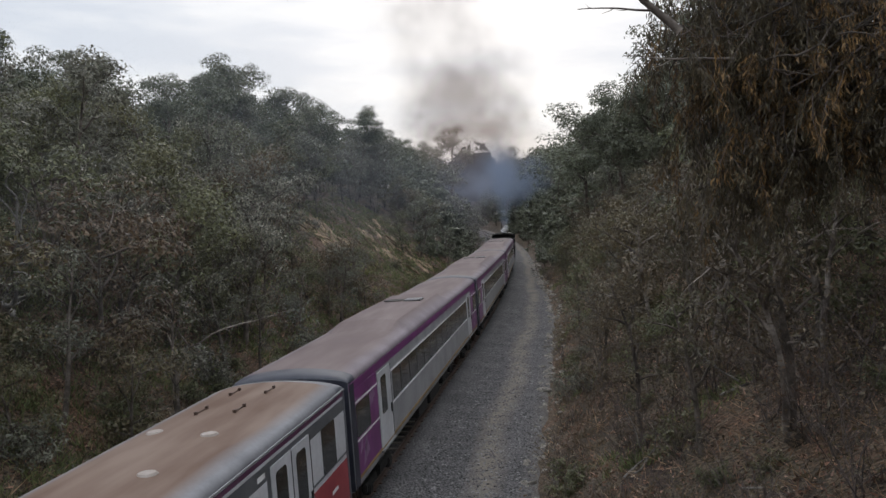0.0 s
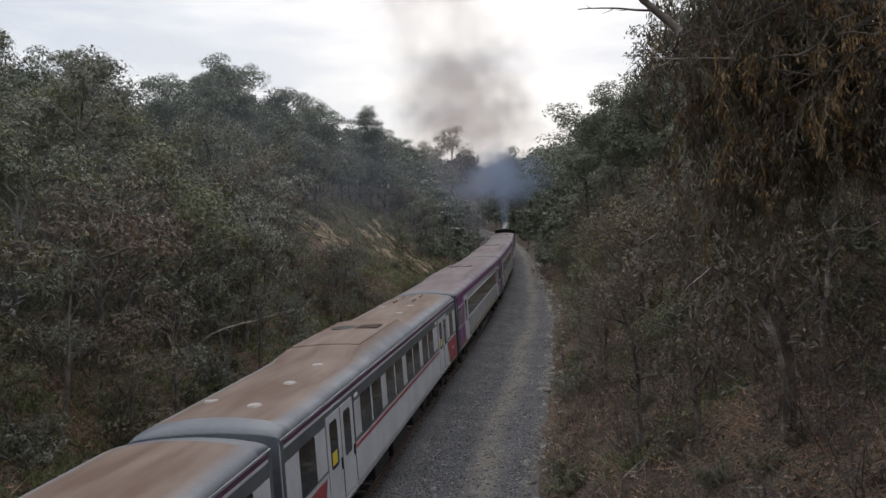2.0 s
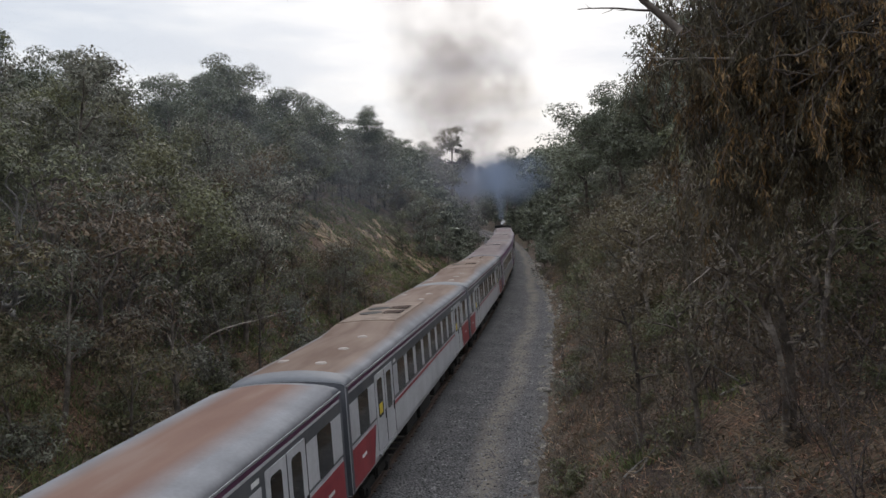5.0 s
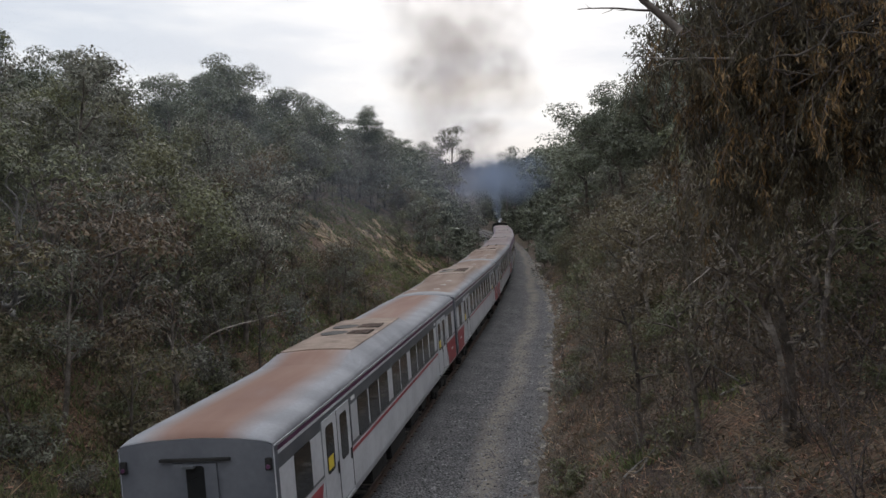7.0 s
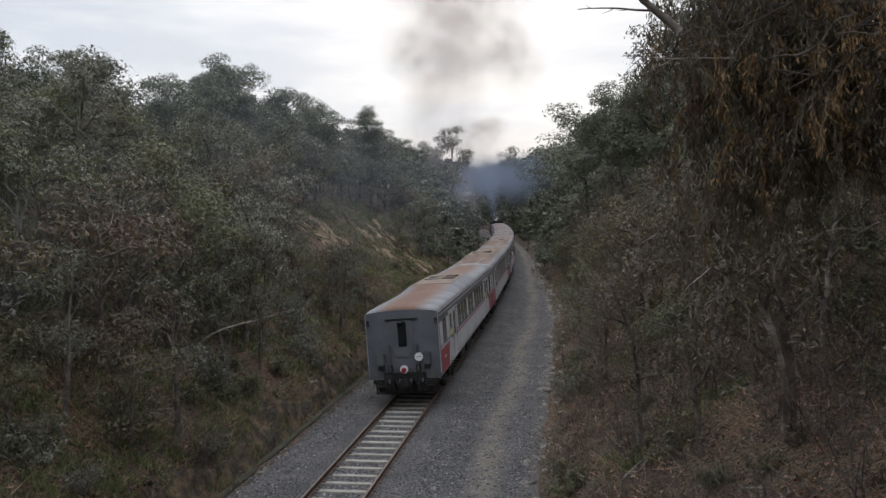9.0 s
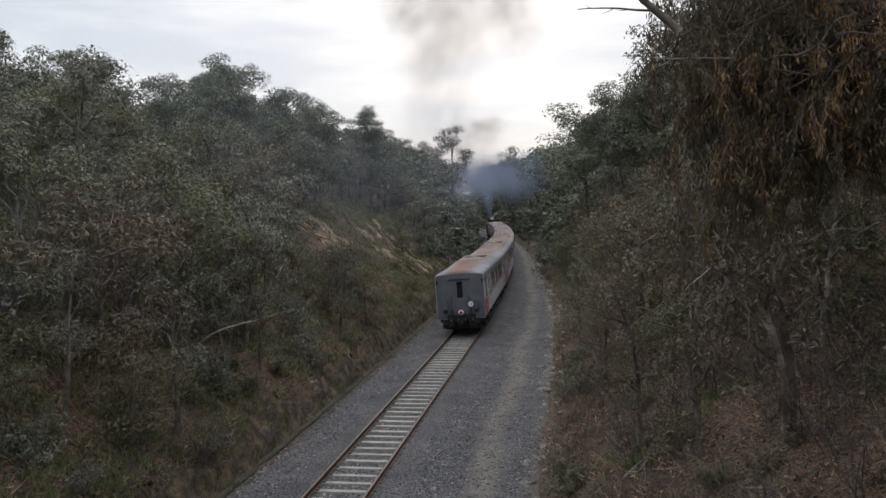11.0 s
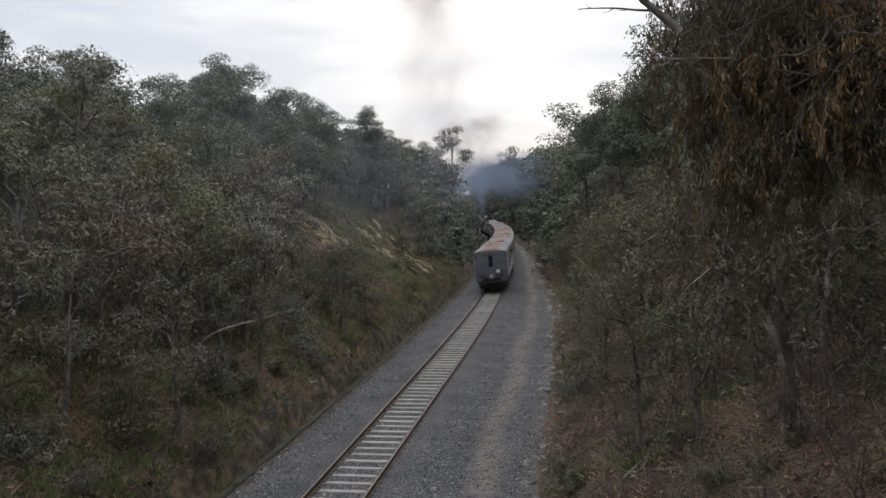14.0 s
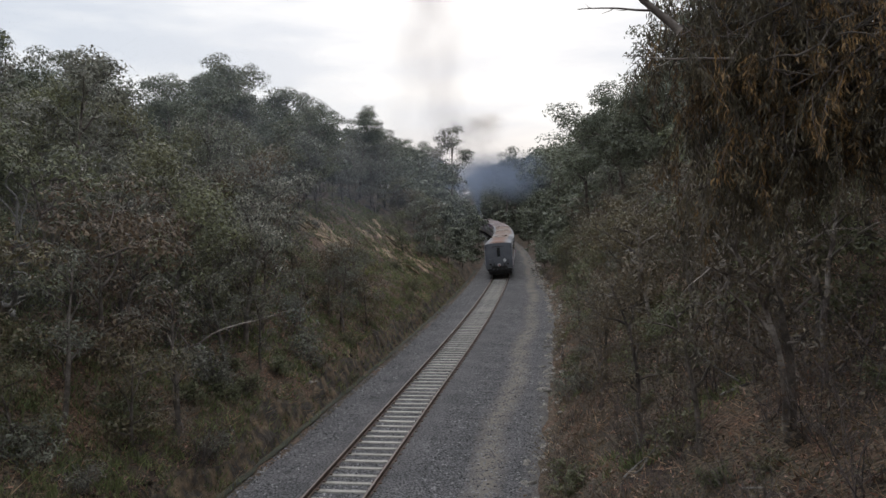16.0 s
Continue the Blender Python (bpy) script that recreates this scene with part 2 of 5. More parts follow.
def make_ballast():
    """The gravel bed of the line with the service track beside it."""
    ys = list(np.arange(-75, 12, 3.0)) + list(np.arange(12, 100, 0.6)) + list(np.arange(100, 330, 2.0))
    mids = [-3.0, -2.6, -2.2, -1.9, -1.6, -1.35, -1.12, -0.99, -0.90, -0.74, -0.5, -0.2, 0.2, 0.5, 0.74, 0.90, 0.99, 1.12, 1.35, 1.6, 1.9] + [2.2 + 0.3 * i for i in range(9)]
    vs, k = [], len(mids) + 3
    for y in ys:
        lo, hi = -3.40 + 0.30 * noise.noise(Vector((0, y * 0.9, 0))), right_edge(y) + 0.05 + 0.35 * noise.noise(Vector((5, y * 0.5, 0)))
        for i, d in enumerate([lo] + [min(m, hi - 0.3) for m in mids] + [hi - 0.15, hi]):
            z = ground_z(line_x(y) + min(max(d, -3.4), right_edge(y) - 0.05), y) + 0.035 + (0.02 * noise.noise(Vector((d * 4, y * 4, 0))) if y < 100 else 0.0)
            z += 0.060 * smooth(0.88, 1.0, abs(d)) * (1 - smooth(1.35, 1.7, abs(d)))  # heaped over the sleeper ends
            if i in (0, k - 1):
                z -= 0.09
            vs.append((line_x(y) + d, y, z))
    idx = np.arange(len(ys) * k).reshape(len(ys), k)
    f = np.stack([idx[:-1, :-1], idx[:-1, 1:], idx[1:, 1:], idx[1:, :-1]], -1).reshape(-1, 4)
    bed = raw("ballast_bed", vs, f, M_BALLAST, smooth=True)
    wear = bed.data.attributes.new("wear", "FLOAT", "POINT")
    val = []
    for x, y, z in vs:
        d = x - line_x(y)
        mid = 3.75 - 0.7 * smooth(60, 110, y) + 0.15 * math.sin(y * 0.35)
        val.append(max(0.0, 1 - abs(d - mid) / 0.75) * (0.75 + 0.5 * noise.noise(Vector((x * 0.8, y * 0.5, 4)))) + 0.35 * smooth(right_edge(y) - 0.7, right_edge(y), d))
    wear.data.foreach_set("value", val)
    return tagged(bed, "grey crushed stone ballast with a worn access strip", "ballast", kind="structure")


ballast = make_ballast()
M_DITCH = mat("dark_ditch_soil", (0.014, 0.014, 0.010), (0.045, 0.046, 0.024), scale=2.0, bump=0.8, fine=12, rough=0.85, grain=0.5)


def make_ditch():
    """The narrow dark drain strip between ballast and bank."""
    ys = list(np.arange(8, 110, 0.5))
    vs = []
    for y in ys:
        c, w = 3.62 + 0.10 * noise.noise(Vector((2, y * 0.4, 0))), 0.17 + 0.20 * noise.noise(Vector((8, y * 0.9, 0)))
        for d in (c - w, c, c + w):
            x = line_x(y) - d
            vs.append((x, y, -0.40 - 0.32 * (d - 3.5) - (0.02 if d == c else 0)))
    i = np.arange(len(ys) * 3).reshape(-1, 3)
    f = np.stack([i[:-1, :-1], i[:-1, 1:], i[1:, 1:], i[1:, :-1]], -1).reshape(-1, 4)
    return tagged(raw("drain_ditch", vs, f, M_DITCH, smooth=True), "narrow dark mossy ditch beside the ballast", "ditch", kind="structure")


make_ditch()


# ---- railway track ----
def make_track():
    track = tagged(new("railway_track"), "rusty steel rails on pale concrete sleepers in ballast", "railway track")
    ys = np.concatenate([np.arange(-75, 42, 3.0), np.arange(42, 330, 4.0)])
    prof = [(-0.07, 0), (0.07, 0), (0.07, 0.015), (0.012, 0.03), (0.012, 0.12), (0.036, 0.13), (0.036, 0.165), (-0.036, 0.165), (-0.036, 0.13), (-0.012, 0.12), (-0.012, 0.03), (-0.07, 0.015)]
    for side in (-0.835, 0.835):
        for name, ring, m, dz in (("rail", prof, M_RAIL, -0.165), ("rail_head", [(-0.026, 0.0), (0.026, 0.0), (0.022, 0.004), (-0.022, 0.004)], M_RAILTOP, 0.0)):
            vs, n = [], len(ring)
            for y in ys:
                a = line_turn(y)
                for u, v in ring:
                    vs.append((line_x(y) + (side + u) * math.cos(a), y + (side + u) * math.sin(a), v + dz))
            fs = [(i * n + k, i * n + (k + 1) % n, (i + 1) * n + (k + 1) % n, (i + 1) * n + k) for i in range(len(ys) - 1) for k in range(n)]
            raw(name, vs, fs, m, track)
    bm = box(bmesh.new(), -1.17, 1.17, -0.115, 0.115, -0.30, -0.155)
    for v in bm.verts:
        if v.co.z > -0.2:
            v.co.y *= 0.86
            v.co.x *= 0.99
        if abs(v.co.x) < 0.4:
            v.co.z -= 0.02
    first = part("sleeper", bm, M_SLEEPER, track)
    first.matrix_basis = pose(line_x(12.4), 12.4, 0)
    clip = bmesh.new()
    for side in (-0.835, 0.835):
        for k in (-1, 1):
            box(clip, side + k * 0.10 - 0.045, side + k * 0.10 + 0.045, -0.055, 0.055, -0.155, -0.115)
    pads = []
    for i in range(0, 298):
        y = 12.4 + 0.7174 * i
        m = pose(line_x(y) + random.uniform(-0.03, 0.03), y + random.uniform(-0.02, 0.02), random.uniform(-0.006, 0.004), 0, 0, math.degrees(line_turn(y)) + random.uniform(-0.5, 0.5))
        if i:
            o = new("sleeper", first.data)
            o.parent = track
            o.matrix_basis = m
        else:
            o = first
        if y < 95:
            pads.append(m)
    one = bpy.data.meshes.new("fastening")
    clip.to_mesh(one)
    clip.free()
    vs = np.array([v.co for v in one.vertices])
    fs = [tuple(p.vertices) for p in one.polygons]
    quads = np.array([f if len(f) == 4 else (*f, f[-1]) for f in fs if len(f) == 4])
    allv = np.concatenate([vs @ np.array(m.to_3x3()).T + np.array(m.translation) for m in pads])
    allf = np.concatenate([quads + k * len(vs) for k in range(len(pads))])
    tagged(raw("fastening", allv, allf, M_RAIL, track), kind="stuff")
    return track


track = make_track()

# ---- train ----
SPEEDS = [(0.0, -51.7), (2.0, -32.85), (3.5, -18.7), (7.0, 14.25), (8.0, 23.65), (9.0, 33.0), (10.2, 44.0), (11.5, 55.2), (12.5, 63.9), (13.5, 72.3), (15.0, 84.3), (16.0, 91.6)]
BODY, LONG, GAP = 23.2, 27.0, 0.5  # the white coaches, the longer purple ones, and the gap between two


def rear_at(t):
    """Where the train's tail is along the line: a smooth curve through places fitted to the camera's view."""
    p = SPEEDS
    i = max(k for k in range(len(p) - 1) if p[k][0] <= t or k == 0)
    def slope(k):
        a, b = p[max(k - 1, 0)], p[min(k + 1, len(p) - 1)]
        return (b[1] - a[1]) / (b[0] - a[0])
    (t0, s0), (t1, s1) = p[i], p[i + 1]
    h, u = t1 - t0, (t - t0) / (t1 - t0)
    return (2 * u**3 - 3 * u**2 + 1) * s0 + (u**3 - 2 * u**2 + u) * h * slope(i) + (-2 * u**3 + 3 * u**2) * s1 + (u**3 - u**2) * h * slope(i + 1)


LEAN = -3.2  # degrees the coach bodies lean to the left, fitted to the camera's view


def on_line(s, half=8.0, lean=LEAN):
    a, b = s - half, s + half
    return pose((line_x(a) + line_x(b)) / 2, s, 0.0, 0, lean, math.degrees(math.atan2(-(line_x(b) - line_x(a)), b - a)))


M_WHITE = mat("coach_white", (0.40, 0.40, 0.42), (0.50, 0.50, 0.52), scale=1.2, bump=0.03, fine=8, rough=0.4, grain=0.07)
M_BAND = mat("coach_dark_grey", (0.060, 0.064, 0.072), (0.095, 0.098, 0.105), scale=1.5, bump=0.02, fine=9, rough=0.45, grain=0.07)
M_RED = mat("coach_red", (0.22, 0.024, 0.034), (0.30, 0.042, 0.050), scale=1.5, bump=0.02, fine=9, rough=0.4, grain=0.07)
M_MAROON = mat("coach_maroon_line", (0.060, 0.020, 0.050), (0.10, 0.035, 0.075), scale=2, bump=0.02, fine=9, rough=0.45, grain=0.07)
M_SILVER = mat("coach_silver", (0.21, 0.21, 0.22), (0.29, 0.29, 0.30), scale=1.2, bump=0.03, fine=9, rough=0.45, grain=0.07)
M_PURPLE = mat("coach_purple", (0.110, 0.020, 0.105), (0.17, 0.035, 0.155), scale=1.3, bump=0.02, fine=9, rough=0.4, grain=0.07)
M_MAUVE = mat("coach_mauve_shape", (0.19, 0.10, 0.19), (0.27, 0.16, 0.27), scale=2, bump=0.02, fine=9, rough=0.4, grain=0.07)
M_NAVY = mat("coach_end_navy", (0.018, 0.020, 0.032), (0.035, 0.037, 0.052), scale=2, bump=0.03, fine=9, rough=0.5, grain=0.07)
M_ENDGREY = mat("coach_end_grey", (0.070, 0.074, 0.088), (0.108, 0.112, 0.126), scale=1.0, bump=0.03, fine=9, rough=0.5, grain=0.07)
M_OCHRE = mat("sill_ochre", (0.20, 0.13, 0.055), (0.30, 0.20, 0.09), scale=2, bump=0.05, fine=9, rough=0.7, grain=0.07)
M_BLACK = mat("underframe_black", (0.006, 0.006, 0.006), (0.020, 0.018, 0.017), scale=3, bump=0.2, fine=20, rough=0.8)
M_VENT = mat("vent_dirty_white", (0.21, 0.175, 0.15), (0.31, 0.275, 0.25), scale=6, bump=0.05, rough=0.6, grain=0.07)
M_COVER = mat("plant_cover_rust", (0.10, 0.066, 0.048), (0.20, 0.145, 0.112), scale=1.6, bump=0.05, fine=12, rough=0.75, grain=0.15)
M_YELLOW = mat("notice_yellow", (0.55, 0.40, 0.03), (0.65, 0.50, 0.05), scale=5, bump=0, rough=0.5, grain=0.07)
M_PLATE = mat("plate_white", (0.6, 0.6, 0.6), (0.72, 0.72, 0.72), scale=6, bump=0, rough=0.5, grain=0.07)
M_DARKHOLE = mat("fan_mesh_dark", (0.010, 0.009, 0.009), (0.03, 0.027, 0.025), scale=9, bump=0.3, fine=80, rough=0.7)
M_GLASS = mat("coach_window_glass", (0.006, 0.007, 0.008), (0.014, 0.015, 0.016), scale=0.8, bump=0, fine=3, rough=0.06, spec=0.4, grain=0.07)


def roof_material(name, dust1, dust2, paint1, paint2, amount, inner, outer):
    """Weathered roof: paint at the edges, soot and dust in streaks along the crown."""
    m = mat(name, paint1, paint2, scale=1.0, rough=0.72, bump=0.03, fine=14, grain=0.06, spec=0.15)
    n, l = m.node_tree.nodes, m.node_tree.links
    b = n["Principled BSDF"]
    paint = b.inputs["Base Color"].links[0].from_socket
    co = n.new("ShaderNodeTexCoord")
    mp = n.new("ShaderNodeMapping")
    mp.inputs["Scale"].default_value = (1.3, 0.22, 1.0)
    st = n.new("ShaderNodeTexNoise")
    st.inputs["Scale"].default_value, st.inputs["Detail"].default_value = 1.3, 7
    sx = n.new("ShaderNodeSeparateXYZ")
    ab = n.new("ShaderNodeMath")
    ab.operation = "ABSOLUTE"
    mr = n.new("ShaderNodeMapRange")
    mr.inputs[1].default_value, mr.inputs[2].default_value, mr.inputs[3].default_value, mr.inputs[4].default_value = inner, outer, amount, -0.30
    ad = n.new("ShaderNodeMath")
    ad.operation = "ADD"
    th = n.new("ShaderNodeMapRange")
    th.inputs[1].default_value, th.inputs[2].default_value = 0.15, 0.80
    l.new(co.outputs["Object"], mp.inputs[0])
    l.new(mp.outputs[0], st.inputs["Vector"])
    l.new(co.outputs["Object"], sx.inputs[0])
    l.new(sx.outputs[0], ab.inputs[0])
    l.new(ab.outputs[0], mr.inputs[0])
    l.new(mr.outputs[0], ad.inputs[0])
    sm = n.new("ShaderNodeMath")
    sm.operation = "MULTIPLY"
    sm.inputs[1].default_value = 0.55
    l.new(st.outputs[0], sm.inputs[0])
    l.new(sm.outputs[0], ad.inputs[1])
    l.new(ad.outputs[0], th.inputs[0])
    rp = n.new("ShaderNodeValToRGB")
    rp.color_ramp.elements[0].position, rp.color_ramp.elements[0].color = 0.35, (*dust1, 1)
    rp.color_ramp.elements[1].position, rp.color_ramp.elements[1].color = 0.68, (*dust2, 1)
    l.new(st.outputs[0], rp.inputs[0])
    mx = n.new("ShaderNodeMix")
    mx.data_type = "RGBA"
    l.new(th.outputs[0], mx.inputs[0])
    l.new(paint, mx.inputs[6])
    l.new(rp.outputs[0], mx.inputs[7])
    l.new(mx.outputs[2], b.inputs["Base Color"])
    return m


M_ROOF_TAN = roof_material("roof_rust_dust", (0.112, 0.070, 0.052), (0.185, 0.135, 0.110), (0.160, 0.160, 0.172), (0.215, 0.215, 0.228), 0.62, 1.0, 1.42)
M_ROOF_RUST = roof_material("roof_rust_heavy", (0.140, 0.064, 0.040), (0.185, 0.124, 0.103), (0.160, 0.160, 0.172), (0.215, 0.215, 0.228), 0.50, 0.5, 1.25)
M_ROOF_MAUVE = roof_material("roof_grey_mauve", (0.108, 0.080, 0.078), (0.165, 0.130, 0.128), (0.160, 0.135, 0.148), (0.205, 0.178, 0.195), 0.55, 1.0, 1.42)

ROOF = [(1.45, 3.58), (1.457, 3.62), (1.435, 3.69), (1.37, 3.75), (1.20, 3.81), (0.95, 3.865), (0.6, 3.91), (0.25, 3.935), (0.0, 3.94)]
HUMP = [(1.45, 3.58), (1.457, 3.62), (1.44, 3.69), (1.39, 3.75), (1.30, 3.83), (0.98, 4.05), (0.6, 4.075), (0.25, 4.09), (0.0, 4.095)]
DOME = 0.55


def roof_ring(k, drop):
    """Half section, low (k 0) to raised (k 1), mirrored; drop lowers the crown at the domed ends."""
    half = [(a[0] + (b[0] - a[0]) * k, a[1] + (b[1] - a[1]) * k) for a, b in zip(ROOF, HUMP)]
    half = [(x, 3.58 + (z - 3.58) * (1 - drop)) for x, z in half]
    return half + [(-x, z) for x, z in half[-2::-1]]


def loft(stops):
    bm = bmesh.new()
    rings = [[bm.verts.new((x, y, z)) for x, z in roof_ring(k, d)] for y, k, d in stops]
    for (a, b), (p, r) in zip(zip(rings, rings[1:]), zip(stops, stops[1:])):
        raised = p[1] > 0 or r[1] > 0
        for q in range(len(a) - 1):
            f = bm.faces.new((a[q], a[q + 1], b[q + 1], b[q]))
            f.smooth = not raised  # the raised plant section has hard folds
    bmesh.ops.recalc_face_normals(bm, faces=bm.faces[:])
    if sum(f.normal.z for f in bm.faces) < 0:
        bmesh.ops.reverse_faces(bm, faces=bm.faces[:])
    return bm


def roof_stops(h0, h1, ramp, e):
    """Along the coach: low roof, ramp, raised plant section, short ramp, low roof."""
    return [(-e + DOME, 0, 0), (-e + 3, 0, 0), (h0 - ramp, 0, 0), (h0 - ramp * 0.55, 0.42, 0), (h0, 1, 0), (h0 + 0.05, 1, 0), ((h0 + h1) / 2, 1, 0), (h1 - 0.05, 1, 0), (h1, 1, 0), (h1 + ramp * 0.45, 0.35, 0), (h1 + ramp * 0.8, 0, 0), (e - 3, 0, 0), (e - DOME, 0, 0)]


def side_place(side, x):
    return lambda u, v, d: (side * (x + d), u, v)


def plate(side, u0, u1, z0, z1, x=1.46, thick=0.006, r=0.0):
    if r:
        out = [(a + (u0 + u1) / 2, b + (z0 + z1) / 2) for a, b in rounded(u1 - u0, z1 - z0, r)]
    else:
        out = [(u0, z0), (u1, z0), (u1, z1), (u0, z1)]
    return slab(bmesh.new(), out, side_place(side, x), thick)


def bogie(parent, y, wheelsets):
    frame_bm = bmesh.new()
    for s in (-1, 1):
        box(frame_bm, s * 1.02, s * 1.16, -1.55, 1.55, 0.42, 0.66, 0.03)
        for k in (-1.2, 1.2):
            box(frame_bm, s * 1.0, s * 1.22, k - 0.17, k + 0.17, 0.32, 0.6, 0.03)
        box(frame_bm, s * 1.0, s * 1.24, -0.35, 0.35, 0.5, 0.86, 0.05)
    box(frame_bm, -1.05, 1.05, -0.25, 0.25, 0.55, 0.8)
    b = part("bogie", frame_bm, M_BLACK, parent, "sooty black steel bogie frame")
    b.matrix_basis = pose(0, y, 0.0, 0, -LEAN)
    for k in (-1.2, 1.2):
        bm = bmesh.new()
        cyl(bm, 0, 0, 0, 0.07, 1.7, "X", 10)
        for s in (-0.80, 0.80):
            cyl(bm, s, 0, 0, 0.46, 0.13, "X", 24)
            cyl(bm, s * 1.03, 0, 0, 0.30, 0.16, "X", 18)
            box(bm, s * 1.03 - 0.09, s * 1.03 + 0.09, -0.03, 0.03, -0.24, 0.24)
        w = part("wheelset", bm, M_RAIL, b)
        w.matrix_basis = pose(0, k, 0.46)
        wheelsets.append((w, k))


def coach(label, style, hump, fans, wheelsets, windows, body):
    """A coach with its centre over the origin, its tail towards -y."""
    c = tagged(new("railway_coach"), label, "railway carriage", "coaches of the train")
    e = body / 2
    purple = style == "purple"
    roof_mat = {"purple": M_ROOF_MAUVE, "tan": M_ROOF_TAN, "rust": M_ROOF_RUST}[style]
    # body shell: sides with a turned-under sill
    prof = [(1.40, 1.02), (1.455, 1.22), (1.46, 1.6), (1.46, 3.44), (1.45, 3.58)]
    ring = prof + [(-x, z) for x, z in prof[::-1]]
    n = len(ring)
    bm = bmesh.new()
    rows = [[bm.verts.new((x, y, z)) for x, z in ring] for y in (-e, e)]
    for k in range(n):
        bm.faces.new((rows[0][k], rows[0][(k + 1) % n], rows[1][(k + 1) % n], rows[1][k]))
    bm.faces.new(rows[0][::-1])
    bm.faces.new(rows[1])
    bmesh.ops.recalc_face_normals(bm, faces=bm.faces[:])
    part("body", bm, M_SILVER if purple else M_WHITE, c)
    # roof, with domed ends in the colour of the end walls
    part("roof", loft(roof_stops(*hump, e)), roof_mat, c, "weathered roof with soot and rusty dust")
    end_mat = M_NAVY if purple else M_ENDGREY
    for s in (-1, 1):
        part("roof_end", loft([(s * (e - DOME), 0, 0), (s * (e - 0.32), 0, 0.05), (s * (e - 0.14), 0, 0.16), (s * (e - 0.04), 0, 0.30), (s * e, 0, 0.45)]), roof_mat if style == "rust" and s < 0 else end_mat, c, "domed end of the coach roof")
        bm = bmesh.new()
        out = [(-1.44, 1.05), (1.44, 1.05)] + [(x * 0.99, z) for x, z in roof_ring(0, 0.47)]
        slab(bm, out, lambda u, v, d, s=s: (u, s * (e + d), v), 0.02)
        part("end_wall", bm, end_mat, c)
    # roof plant: panel, two fans, two grilles
    h0, h1, ramp = hump
    top = lambda x: float(np.interp(abs(x), [p[0] for p in HUMP[::-1]], [p[1] for p in HUMP[::-1]]))
    if not purple:
        bm = bmesh.new()
        cols = [-0.98, -0.7, -0.3, 0.0, 0.3, 0.7, 0.98]
        lo = [bm.verts.new((x, h0 + 0.3, top(x) + 0.022)) for x in cols]
        hi = [bm.verts.new((x, h1 - 0.1, top(x) + 0.022)) for x in cols]
        lo2 = [bm.verts.new((x, h0 + 0.3, top(x) - 0.03)) for x in cols]
        hi2 = [bm.verts.new((x, h1 - 0.1, top(x) - 0.03)) for x in cols]
        for k in range(len(cols) - 1):
            bm.faces.new((lo[k], lo[k + 1], hi[k + 1], hi[k]))
            bm.faces.new((lo2[k], lo2[k + 1], lo[k + 1], lo[k]))
            bm.faces.new((hi[k], hi[k + 1], hi2[k + 1], hi2[k]))
        bm.faces.new((lo[0], hi[0], hi2[0], lo2[0]))
        bm.faces.new((lo[-1], lo2[-1], hi2[-1], hi[-1]))
        bmesh.ops.recalc_face_normals(bm, faces=bm.faces[:])
        part("plant_cover", bm, M_COVER if len(fans) > 1 else roof_mat, c, "rust-stained cover of the roof cooling plant")
    for fy in fans:
        fx, fz = -0.33, top(0.33) + 0.022
        bm = bmesh.new()
        cyl(bm, fx, fy, fz, 0.41, 0.018, "Z", 32)
        fan = part("fan_grille", bm, M_DARKHOLE, c, "round dark cooling fan grille")
        bm = bmesh.new()
        for rr in (0.13, 0.26, 0.38):
            a = bmesh.ops.create_circle(bm, segments=28, radius=rr, cap_ends=False, matrix=Matrix.Translation((fx, fy, fz + 0.016)))["verts"]
            bb = bmesh.ops.create_circle(bm, segments=28, radius=rr + 0.018, cap_ends=False, matrix=Matrix.Translation((fx, fy, fz + 0.016)))["verts"]
            for i in range(28):
                bm.faces.new((a[i], a[(i + 1) % 28], bb[(i + 1) % 28], bb[i]))
        part("guard_ring", bm, M_BLACK, fan)
        bm = bmesh.new()
        gx, gz = 0.47, top(0.47) + 0.012
        box(bm, gx - 0.33, gx + 0.33, fy - 0.40, fy + 0.40, gz - 0.02, gz + 0.022)
        gr = part("air_grille", bm, M_DARKHOLE, c)
        for i in range(8):
            bm = bmesh.new()
            yy = fy - 0.35 + i * 0.1
            box(bm, gx - 0.34, gx + 0.34, yy - 0.018, yy + 0.018, gz + 0.022, gz + 0.034)
            part("slat", bm, M_RAIL if not purple else M_SILVER, gr)
    if style == "tan":
        for x, yy in [(0.45, -e + 1.5 + 2.15 * i) for i in range(4)] + [(0.45, e - 7.2), (0.45, e - 5.0), (-0.75, -e + 2.2), (-0.75, e - 4.6)]:
            if h0 - ramp < yy < h1 + ramp:
                continue
            z = float(np.interp(abs(x), [p[0] for p in ROOF[::-1]], [p[1] for p in ROOF[::-1]]))
            bm = bmesh.new()
            cyl(bm, x, yy, z + 0.012, 0.165, 0.035, "Z", 20, 0.13)
            cyl(bm, x, yy, z + 0.0, 0.10, 0.06, "Z", 12)
            part("roof_vent", bm, M_VENT, c, "low round dusty roof ventilator")
        for yy in (e - 3.2, e - 1.5) if len(fans) == 1 else ():
            for x in (0.28, -0.5):
                bm = bmesh.new()
                z = float(np.interp(abs(x), [p[0] for p in ROOF[::-1]], [p[1] for p in ROOF[::-1]]))
                for k in (-0.25, 0.25):
                    box(bm, x - 0.025, x + 0.025, yy + k - 0.03, yy + k + 0.03, z - 0.02, z + 0.06)
                box(bm, x - 0.012, x + 0.012, yy - 0.25, yy + 0.25, z + 0.015, z + 0.03)
                part("lifting_lug", bm, M_RAIL, c)
